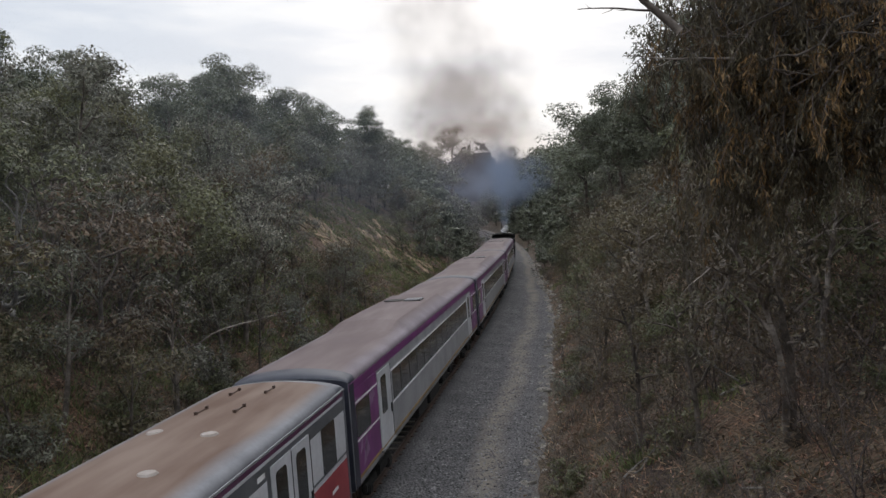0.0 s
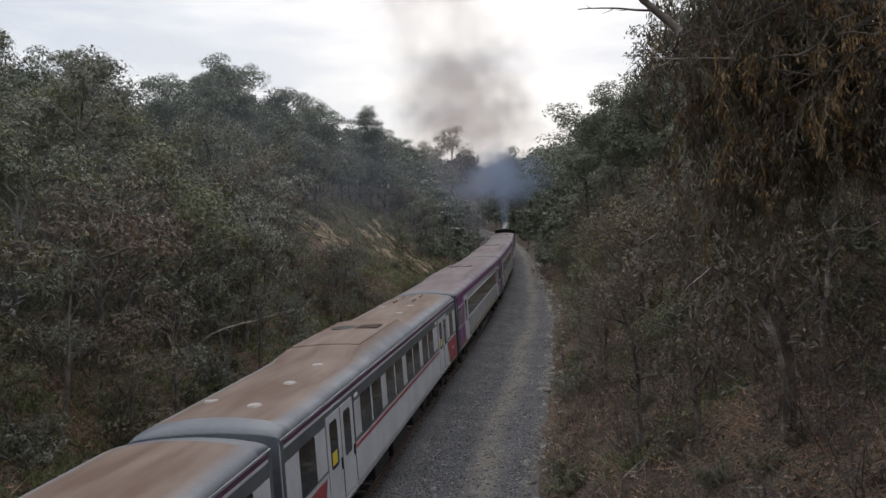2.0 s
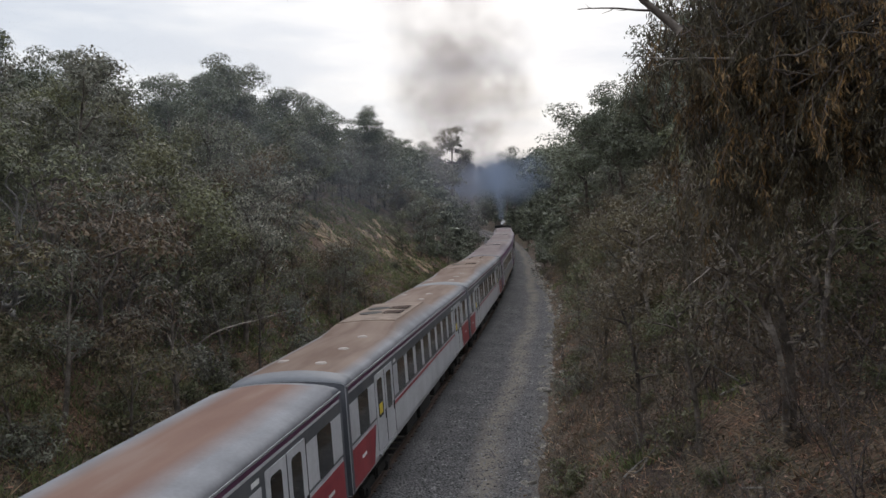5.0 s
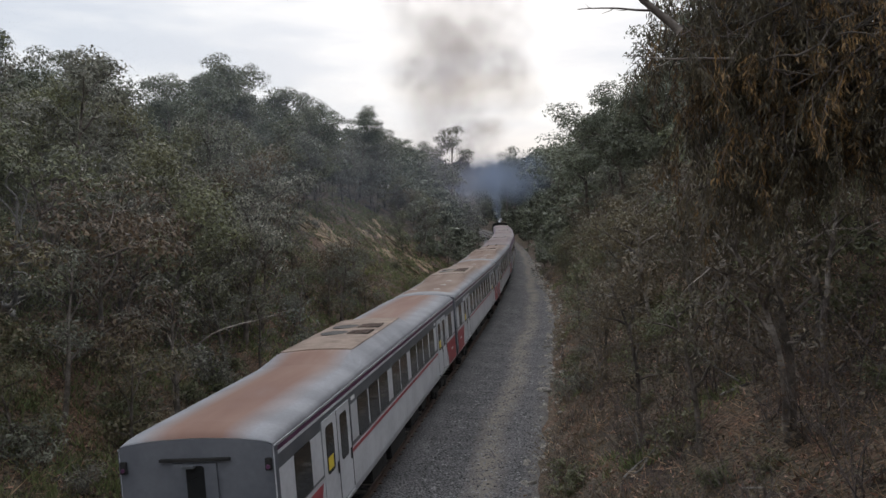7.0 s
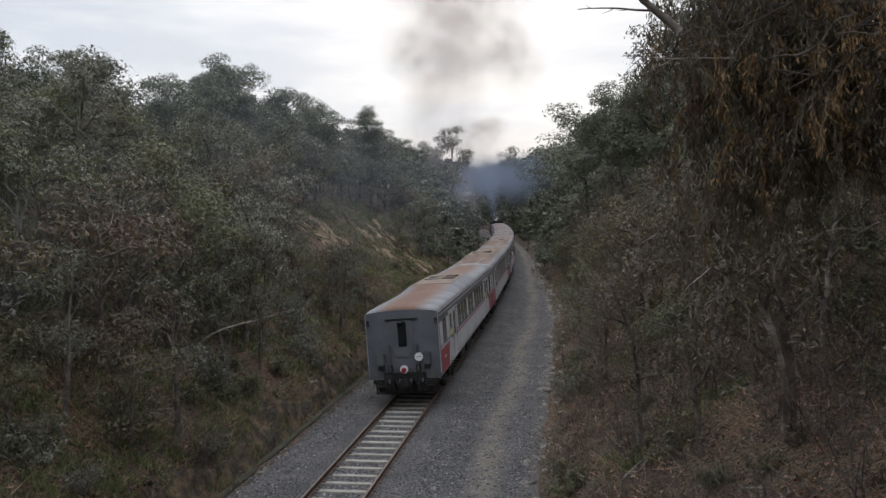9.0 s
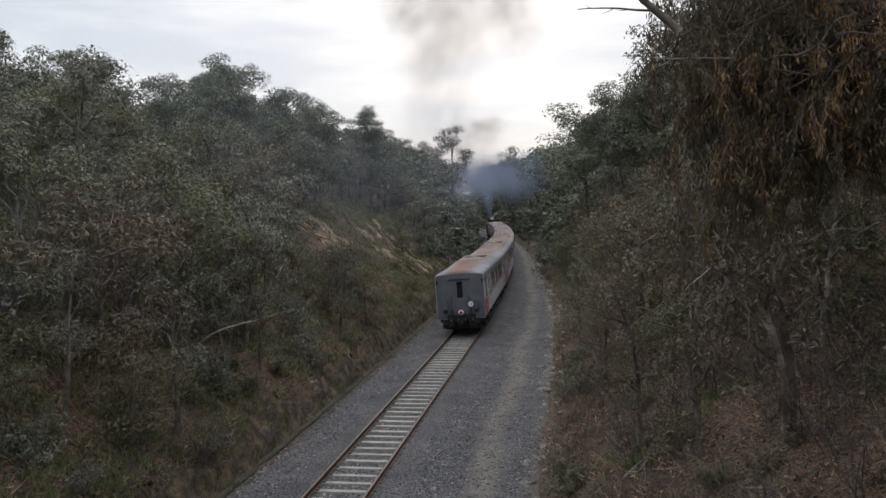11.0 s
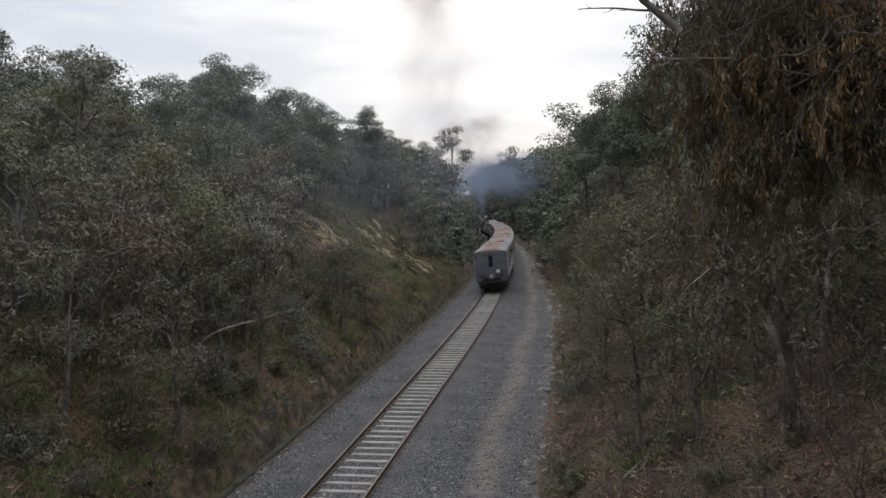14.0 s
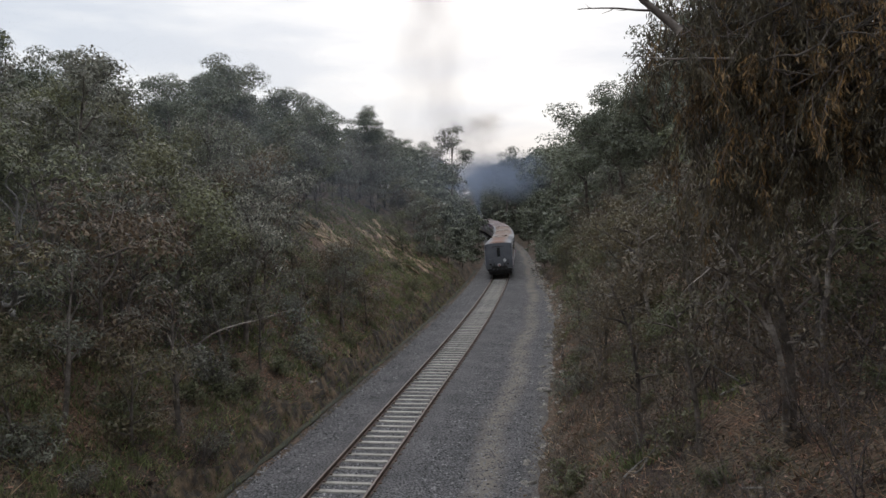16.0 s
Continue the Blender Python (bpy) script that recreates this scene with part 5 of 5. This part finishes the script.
dead_wood("fallen_branch", "grey fallen branches lying on leaf litter", 9.5, 16.4, [((0, 0, 0.12), (1.0, -0.55, 0.45), 2.6, 0.022), ((0.3, -0.1, 0.15), (0.9, -0.1, 0.3), 1.6, 0.016)], 9, 0.05, 0.10)
dead_wood("fallen_branch", "dark dead stick tangle on the bank", 7.6, 20.2, [((0, 0, 0.1), (1.0, 0.4, 0.7), 2.0, 0.026), ((0.1, 0, 0.1), (0.9, -0.2, 0.9), 1.6, 0.02), ((0.6, 0.1, 0.4), (-0.7, 0.3, 0.9), 1.5, 0.018)], 19, 0.0, 0.16)
dead_wood("fallen_branch", "bare grey limb fallen across the bank", 10.0, 21.5, [((0, 0, 0.2), (0.95, 0.2, 0.5), 2.2, 0.04), ((0.5, 0.1, 0.5), (-0.9, 0.1, 0.5), 1.4, 0.024)], 23, 0.0, 0.12)
dead_wood("dead_branch", "pale broken limb high in the weeping gum", 7.62, 9.6, [((0, 0, 0), (-0.72, -0.05, 0.66), 1.2, 0.05), ((-0.24, 0, 0.24), (-1.0, 0.0, 0.03), 0.85, 0.014)], 12, 9.62 - ground_z(7.62, 9.6), 0.05, M_BARK_GUM)
dead_wood("dead_branch", "thin grey dead limb under the weeping gum", 8.15, 9.5, [((0, 0, 0), (-1.0, 0.0, 0.06), 1.15, 0.014)], 14, 9.30 - ground_z(8.15, 9.5), 0.05, M_BARK_GUM)
dead_wood("dead_branch", "dark arching dead limb in the weeping gum", 8.7, 9.2, [((0, 0, 0), (0.7, 0.0, 0.35), 0.7, 0.014), ((0.4, 0, 0.2), (1.0, 0.0, -0.15), 0.6, 0.010), ((0.1, 0, 0.05), (0.3, -0.1, 1.0), 0.5, 0.009), ((0, 0, 0), (-0.7, 0, 0.1), 0.5, 0.009)], 17, 9.25 - ground_z(8.7, 9.2), 0.16, M_BARK)


def rock_patch(y0, y1, d0, d1, label, seed, side):
    """Bare bedded rock in the cutting face: uneven ledges that follow the bank, each stone a piece."""
    face = tagged(new("rock_face"), label, "rock")
    rng = random.Random(seed)
    shapes = []
    for k in range(4):
        bm = bmesh.new()
        bmesh.ops.create_icosphere(bm, subdivisions=1, radius=1)
        for v in bm.verts:
            v.co = v.co * rng.uniform(0.75, 1.15)
            v.co.z *= 0.45
        me = bpy.data.meshes.new("stone")
        bm.to_mesh(me)
        bm.free()
        me.materials.append(M_ROCK)
        shapes.append(me)
    for i in range(105):
        y, d = rng.uniform(y0, y1), rng.uniform(d0, d1)
        x = line_x(y) + side * d
        o = new("stone", rng.choice(shapes))
        o.parent = face
        k = rng.uniform(0.25, 0.8)
        o.matrix_basis = pose(x, y, ground_z(x, y) - 0.02, rng.uniform(-12, 12), side * -34 + rng.uniform(-16, 16), rng.uniform(-60, 60)) @ Matrix.Diagonal((k * 1.7, k * 0.6, k * 0.45, 1))
    return face


rock_patch(60, 66.5, 10.2, 14.0, "tan bedded rock exposed high in the cutting", 1, -1)
rock_patch(72, 87, 6.4, 12.4, "streaky tan rock slope of the cutting", 2, -1)
rock_patch(63, 76, 10.4, 14.0, "pale bare rock on the wooded bank", 3, 1)


def bank_foot():
    """Broken earth and rock in the steep foot of the left bank."""
    face = tagged(new("earth_face"), "broken tan earth and stones in the cut foot of the bank", "rock")
    rng = random.Random(31)
    shapes = []
    for k in range(4):
        bm = bmesh.new()
        bmesh.ops.create_icosphere(bm, subdivisions=1, radius=1)
        for v in bm.verts:
            v.co = v.co * rng.uniform(0.65, 1.2)
        me = bpy.data.meshes.new("stone")
        bm.to_mesh(me)
        bm.free()
        me.materials.append(M_FOOT)
        shapes.append(me)
    ys = np.arange(17, 84, 0.22)
    vs, cols = [], 8
    for y in ys:
        top = 0.55 + 0.75 * max(0.0, 0.35 + noise.noise(Vector((y * 0.22, 4.0, 1.0))))
        for i in range(cols):
            d = 3.80 + top * i / (cols - 1)
            x = line_x(y) - d
            lump = 0.15 * noise.noise(Vector((d * 2.6, y * 0.9, 3.0))) + 0.11 * noise.noise(Vector((d * 6, y * 3.1, 8.0)))
            edge = -0.12 if i in (0, cols - 1) else 0.07 + lump
            vs.append((x + 0.7 * max(edge, -0.1), y, ground_z(x, y) + edge))
    idx = np.arange(len(ys) * cols).reshape(-1, cols)
    raw("cut_bank", vs, np.stack([idx[:-1, :-1], idx[1:, :-1], idx[1:, 1:], idx[:-1, 1:]], -1).reshape(-1, 4), M_FOOT, face)
    for i in range(170):
        y = 19 + 62 * rng.random() ** 1.3
        d = 3.85 + 1.35 * rng.random()
        if noise.noise(Vector((y * 0.22, 4.0, 1.0))) < -0.12 and rng.random() < 0.75:
            continue
        x = line_x(y) - d
        o = new("stone", rng.choice(shapes))
        o.parent = face
        k = rng.uniform(0.04, 0.12) * (1 + y / 90)
        o.matrix_basis = pose(x, y, ground_z(x, y), rng.uniform(-25, 25), rng.uniform(20, 65), rng.uniform(-40, 40)) @ Matrix.Diagonal((k * 1.1, k * 1.3, k * 0.6, 1))
    for x, y, k in ((10.72, 17.3, 0.26), (10.2, 17.2, 0.14), (9.9, 17.4, 0.12), (13.0, 21.0, 0.22), (8.6, 23.0, 0.16)):
        o = new("boulder", shapes[int(k * 100) % 4])
        tagged(o, "small tan boulder on the bank", "rock")
        o.matrix_basis = pose(x, y, ground_z(x, y) + k * 0.3, 10, 15, 40 * k) @ Matrix.Diagonal((k, k * 0.8, k * 0.75, 1))


M_FOOT = mat("foot_earth_rock", (0.034, 0.026, 0.019), (0.17, 0.115, 0.068), lo=0.45, hi=0.72, scale=1.9, bump=0.9, fine=9.0, rough=0.95, vary=0.35, bump_dist=0.06)
bank_foot()
M_EDGE = mat("edge_stone_pale", (0.12, 0.108, 0.095), (0.26, 0.235, 0.205), scale=2.0, bump=0.6, fine=14, rough=0.95, vary=0.3)


def edge_stones():
    edge = tagged(new("stone_edging"), "rough pale stones along the edge of the access strip", "stones")
    rng = random.Random(8)
    shapes = []
    for k in range(5):
        bm = bmesh.new()
        bmesh.ops.create_icosphere(bm, subdivisions=1, radius=1)
        for v in bm.verts:
            v.co = v.co * rng.uniform(0.7, 1.2)
            v.co.z *= 0.6
        me = bpy.data.meshes.new("stone")
        bm.to_mesh(me)
        bm.free()
        me.materials.append(M_EDGE)
        shapes.append(me)
    for i in range(286):
        y = 18 + 105 * rng.random() ** 1.25
        x = line_x(y) + right_edge(y) + rng.uniform(-0.55, 0.55)
        o = new("stone", rng.choice(shapes))
        o.parent = edge
        k = rng.uniform(0.05, 0.14) * (1 + y / 70)
        o.matrix_basis = pose(x, y, ground_z(x, y) + k * 0.15, rng.uniform(-20, 20), rng.uniform(-20, 20), rng.uniform(0, 360)) @ Matrix.Scale(k, 4)
    for i in range(14):
        y = 18 + 75 * rng.random()
        x = line_x(y) - 3.5 - rng.uniform(0.5, 1.5)
        o = new("stone", rng.choice(shapes))
        o.parent = edge
        k = rng.uniform(0.06, 0.14)
        o.matrix_basis = pose(x, y, ground_z(x, y), rng.uniform(-20, 20), rng.uniform(-20, 20), rng.uniform(0, 360)) @ Matrix.Scale(k, 4)


edge_stones()


M_LITTER = leafy("leaf_litter_mixed", (0.095, 0.050, 0.032), (0.28, 0.170, 0.115), island=0.95)
M_STRAW = leafy("dry_straw", (0.080, 0.062, 0.036), (0.17, 0.13, 0.08))


def grass_and_litter():
    """Blades of grass, twigs and bark litter strewn over the banks."""
    rng = np.random.default_rng(3)
    def strew(name, n, material, length, width, lie, test, label, category, tuft=1, spread=13.0, start=0.2):
        base = []
        while len(base) < n:
            y = 9 + 85 * rng.random() ** 1.7
            side = -1 if rng.random() < 0.62 else 1
            b0 = 3.5 if side < 0 else right_edge(y)
            d = b0 + start + spread * rng.random()
            x = line_x(y) + side * d
            if test(x, y, side):
                for k in range(tuft):
                    xx, yy = x + rng.normal(0, 0.12), y + rng.normal(0, 0.12)
                    base.append((xx, yy, ground_z(xx, yy)))
        base = np.array(base[:n])
        way = rng.normal(0, 1, (n, 3))
        way[:, 2] = np.abs(way[:, 2]) * (1 - lie) + (1 - lie) * 1.2
        way[:, 0] -= lie * 0.3 * np.sign(way[:, 0])
        way /= np.linalg.norm(way, axis=1)[:, None]
        sd = np.cross(way, rng.normal(0, 1, (n, 3)))
        sd /= np.linalg.norm(sd, axis=1)[:, None]
        ln = (length * (0.5 + rng.random(n)))[:, None]
        w = (width * (0.6 + 0.8 * rng.random(n)))[:, None]
        base[:, 2] += 0.02
        v = np.stack([base - sd * w / 2, base + sd * w / 2, base + way * ln], 1).reshape(-1, 3)
        o = raw(name, v, np.arange(n * 3).reshape(-1, 3), material)
        tagged(o, label, category, kind="stuff")
    green = lambda x, y, s: noise.noise(Vector((x * 0.25, y * 0.16, 2.0))) > (-0.42 if s < 0 else 0.34)
    strew("grass", 115000, M_GRASS, 0.27, 0.038, 0.15, green, "olive-green tussock grass on the banks", "grass", 14)
    strew("dry_grass", 15000, M_STRAW, 0.24, 0.024, 0.2, lambda x, y, s: noise.noise(Vector((x * 0.5, y * 0.4, 9.0))) > -0.05, "dry brown tussocks along the foot of the banks", "grass", 12, 2.4, 0.15)
    strew("leaf_litter", 100000, M_LITTER, 0.13, 0.045, 0.85, lambda x, y, s: True, "dry brown leaf and bark litter", "litter", 3)
    strew("twig_litter", 36000, M_LITTER, 0.60, 0.019, 0.75, lambda x, y, s: True, "fallen dry twigs and dead stalks", "litter", 2)
    strew("bark_strips", 9000, M_BARK_PALE, 0.34, 0.045, 0.9, lambda x, y, s: s > 0 and noise.noise(Vector((x * 0.6, y * 0.6, 5.0))) > 0.05, "pale shed bark strips on the bank", "litter", 7)


grass_and_litter()


def loose_stones():
    """Ballast stones lying proud of the bed."""
    rng = np.random.default_rng(2)
    n = 32000
    y = 17 + 55 * rng.random(n) ** 1.9
    d = rng.uniform(-3.4, 5.3, n)
    keep = (np.abs(np.abs(d) - 0.835) > 0.12)
    y, d = y[keep], d[keep]
    n = len(y)
    unit = np.array([(1, 0, 0), (0, 1, 0), (-1, 0, 0), (0, -1, 0), (0, 0, 0.55)], float)
    size = rng.uniform(0.025, 0.06, n)
    c = np.array([(line_x(a) + b, a, ground_z(line_x(a) + b, a) + 0.035) for a, b in zip(y, d)])
    jit = rng.uniform(0.6, 1.3, (n, 5, 1)) * unit[None] * size[:, None, None]
    an = rng.uniform(0, 6.28, n)
    ca, sa = np.cos(an)[:, None], np.sin(an)[:, None]
    v = np.stack([jit[:, :, 0] * ca - jit[:, :, 1] * sa, jit[:, :, 0] * sa + jit[:, :, 1] * ca, jit[:, :, 2]], -1) + c[:, None]
    f = np.array([(0, 1, 4), (1, 2, 4), (2, 3, 4), (3, 0, 4)])
    f = (np.arange(n)[:, None, None] * 5 + f[None]).reshape(-1, 3)
    tagged(raw("ballast_stones", v.reshape(-1, 3), f, M_STONE), "loose grey crushed ballast stones", "gravel", kind="stuff")


loose_stones()


# ---- smoke ----
def smoke_material(name, colour, strength):
    """Thin soft-edged smoke: denser in the middle of each puff, broken up by noise."""
    m = bpy.data.materials.new(name)
    m.use_nodes = True
    n, l = m.node_tree.nodes, m.node_tree.links
    n.clear()
    out = n.new("ShaderNodeOutputMaterial")
    tr, df, tl = n.new("ShaderNodeBsdfTransparent"), n.new("ShaderNodeBsdfDiffuse"), n.new("ShaderNodeBsdfTranslucent")
    df.inputs[0].default_value = tl.inputs[0].default_value = (*colour, 1)
    half, mix = n.new("ShaderNodeMixShader"), n.new("ShaderNodeMixShader")
    half.inputs[0].default_value = 0.5
    co = n.new("ShaderNodeTexCoord")
    ln = n.new("ShaderNodeVectorMath")
    ln.operation = "LENGTH"
    mr = n.new("ShaderNodeMapRange")
    mr.interpolation_type = "SMOOTHERSTEP"
    mr.inputs[1].default_value, mr.inputs[2].default_value, mr.inputs[3].default_value, mr.inputs[4].default_value = 0.0, 1.0, 1.0, 0.0
    tx = n.new("ShaderNodeTexNoise")
    tx.inputs["Scale"].default_value, tx.inputs["Detail"].default_value = 1.6, 5
    ob = n.new("ShaderNodeObjectInfo")
    ad = n.new("ShaderNodeVectorMath")
    sc = n.new("ShaderNodeVectorMath")
    sc.operation = "SCALE"
    sc.inputs[3].default_value = 40.0
    nr = n.new("ShaderNodeMapRange")
    nr.inputs[1].default_value, nr.inputs[2].default_value, nr.inputs[3].default_value, nr.inputs[4].default_value = 0.28, 0.68, 0.15, 1.0
    m1, m2 = n.new("ShaderNodeMath"), n.new("ShaderNodeMath")
    m1.operation = m2.operation = "MULTIPLY"
    m2.inputs[1].default_value = strength
    cv = n.new("ShaderNodeCombineXYZ")
    for k in range(3):
        l.new(ob.outputs["Random"], cv.inputs[k])
    l.new(cv.outputs[0], sc.inputs[0])
    l.new(co.outputs["Object"], ad.inputs[0])
    l.new(sc.outputs[0], ad.inputs[1])
    l.new(ad.outputs[0], tx.inputs["Vector"])
    l.new(co.outputs["Object"], ln.inputs[0])
    l.new(ln.outputs["Value"], mr.inputs[0])
    l.new(tx.outputs[0], nr.inputs[0])
    l.new(mr.outputs[0], m1.inputs[0])
    l.new(nr.outputs[0], m1.inputs[1])
    l.new(m1.outputs[0], m2.inputs[0])
    l.new(df.outputs[0], half.inputs[1])
    l.new(tl.outputs[0], half.inputs[2])
    l.new(m2.outputs[0], mix.inputs[0])
    l.new(tr.outputs[0], mix.inputs[1])
    l.new(half.outputs[0], mix.inputs[2])
    l.new(mix.outputs[0], out.inputs[0])
    return m


M_SMOKE = {"dark": smoke_material("smoke_dark", (0.28, 0.22, 0.205), 0.42), "thin": smoke_material("smoke_thin", (0.40, 0.36, 0.37), 0.26), "brown": smoke_material("smoke_brown", (0.48, 0.36, 0.27), 0.30), "haze": smoke_material("smoke_haze", (0.25, 0.30, 0.40), 0.34), "steam": smoke_material("steam_white", (0.85, 0.85, 0.87), 0.75), "late": smoke_material("smoke_late", (0.46, 0.41, 0.44), 0.085), "veil": smoke_material("tone_lift_haze", (0.50, 0.55, 0.64), 0.055)}
PUFFS = []
SHEETS = {}


def puff(kind, label, rows, size):
    """One billow: three crossed soft sheets that drift together. rows: seconds and the place of its middle."""
    t = tagged(new("smoke_puff"), label, "smoke", "smoke of the engine")
    if kind not in SHEETS:
        bm = bmesh.new()
        bmesh.ops.create_circle(bm, cap_ends=True, segments=24, radius=1.0)
        me = bpy.data.meshes.new("billow")
        bm.to_mesh(me)
        bm.free()
        me.materials.append(M_SMOKE[kind])
        SHEETS[kind] = me
    for rx, ry, rz in ((90, 0, 40), (90, 0, -40)):
        o = new("billow", SHEETS[kind])
        o.parent = t
        o.visible_shadow = False
        o.matrix_basis = pose(0, 0, 0, 0, 0, rz) @ pose(0, 0, 0, rx) @ Matrix.Diagonal((size[0] * 1.2, size[1] * 1.1, 1, 1))
    PUFFS.append((t, rows))


def smoke():
    rnd = random.Random(11)
    # the old cloud over the cutting, rising and thinning: place, size, drift per second
    cloud = [("dark", -7.8, 20.6, 6.2), ("dark", -12.2, 20.2, 5.4), ("dark", -3.6, 20.0, 5.0), ("dark", -6.0, 22.8, 4.6), ("dark", -9.4, 24.0, 4.8), ("brown", -6.4, 17.0, 5.4), ("brown", -2.0, 16.8, 4.8), ("brown", -10.5, 16.4, 4.6), ("thin", -12.4, 26.5, 6.6), ("thin", -6.8, 28.5, 6.4), ("thin", -13.0, 32.0, 6.0), ("thin", -9.0, 34.5, 6.5), ("thin", -3.0, 24.5, 5.4)]
    for i, (kind, x, z, r) in enumerate(cloud):
        x = -8.0 + (x + 8.0) * 1.3
        y = 114 + rnd.uniform(-5, 5)
        up = 1.0 + 0.05 * (z - 16) + rnd.uniform(-0.1, 0.1)
        side = (x + 8.0) * 0.02 - 0.16
        puff(kind, "dark drifting puff of engine smoke" if kind == "dark" else "thin brownish drifting engine smoke", [(t, (x + side * t, y + 0.5 * t, z + up * rise)) for t, rise in ((0.0, 0.0), (4.0, 2.6), (8.0, 6.5), (11.0, 13.0), (16.0, 30.0))], (r * 1.2, r * 1.0))
    # later puffs that climb out of the valley
    for i in range(15):
        x, y = -14.0 + rnd.uniform(-3.0, 3.0), 150 + rnd.uniform(-8, 20)
        z = 24.0 - i * 2.5
        puff("late", "thin brownish engine smoke above the trees", [(t, (x - 0.35 * t, y + 0.4 * t, z + 1.9 * t)) for t in (0.0, 5.0, 10.0, 16.0)], (7.0, 10.0))
    # smoke streaming up from the funnel: keeps its place above the engine
    for i in range(7):
        up = 1.2 + i * 1.7
        puff("haze", "bluish smoke rising from the funnel", [(t, engine_place(t, 1.5 + i * 1.0, 0.25 * i, 4.5 + up)) for t in [k * 2.0 for k in range(9)]], (1.1 + 0.62 * i, 1.3 + 0.5 * i))
    # white steam at the cab
    for i in range(2):
        puff("steam", "small wisp of white steam over the engine", [(t, engine_place(t, -8.5 + i, 0.3 - i * 0.8, 4.5 + 0.3 * i)) for t in [k * 2.0 for k in range(9)]], (0.6, 0.5))
    # thin pale haze sheets added along the wooded bank to lift its dark tones
    for i, (x, y, z, r) in enumerate(((-12, 19, 5, 11), (-15, 44, 9, 17), (-17, 58, 9, 18), (-15, 74, 10, 16), (-12, 95, 10, 14), (-9, 118, 10, 12))):
        puff("veil", "thin haze sheets added to lighten the dark bank", [(t, (x - 0.05 * t, y + 0.1 * t, z)) for t in (0.0, 8.0, 16.0)], (r, r * 0.7))
    # brown smoke that lingers low over the far trees
    for i, (x, z, r) in enumerate(((-15.5, 24.5, 6.0), (-11.0, 25.0, 5.5), (-13.0, 21.5, 6.5))):
        puff("brown" if i == 1 else "thin", "brown engine smoke lingering over the far trees", [(t, (x - 0.10 * t, 200.0, z + 0.12 * t)) for t in (0.0, 8.0, 16.0)], (r * 1.3, r * 0.6))
    for i, (x, y, z, r) in enumerate(((-22, 190, 14, 9), (-12, 205, 15, 9), (-2, 185, 14, 8), (-18, 240, 17, 11), (-6, 235, 17, 10))):
        puff("haze", "bluish smoke haze spread across the valley", [(t, (x - 0.1 * t, y + 0.2 * t, z + 0.05 * t)) for t in (0.0, 8.0, 16.0)], (r * 1.2, r * 0.7))
    # haze left hanging in the valley
    for i in range(8):
        x, y = -14 + rnd.uniform(-7, 9), 165 + i * 9
        puff("haze", "bluish smoke haze hanging in the cutting", [(t, (x - 0.12 * t, y + 0.3 * t, 11 + 0.1 * t + (i % 3) * 1.5)) for t in (0.0, 8.0, 16.0)], (8.5, 5.5))


def engine_place(t, ahead, aside, up):
    s = rear_at(t) + ENGINE_AT[0] + 18.3 + ahead
    return (line_x(s) - aside * 0.4, s, up)


smoke()


# ---- what moves ----
def motions():
    steps = [i * 0.5 for i in range(33)]
    for c, off, wheels, half, lean in TRAIN:
        walk(c, [(t, on_line(rear_at(t) + off, half, lean)) for t in steps])
        for w, k in wheels:
            rows, n = [], 256
            for i in range(n + 1):
                t = 16.0 * i / n
                rows.append((t, pose(0, k, 0.46, -math.degrees((rear_at(t) - rear_at(0)) / 0.46))))
            walk(w, rows)
    for t, rows in PUFFS:
        walk(t, [(s, Matrix.Translation(p)) for s, p in rows])


motions()
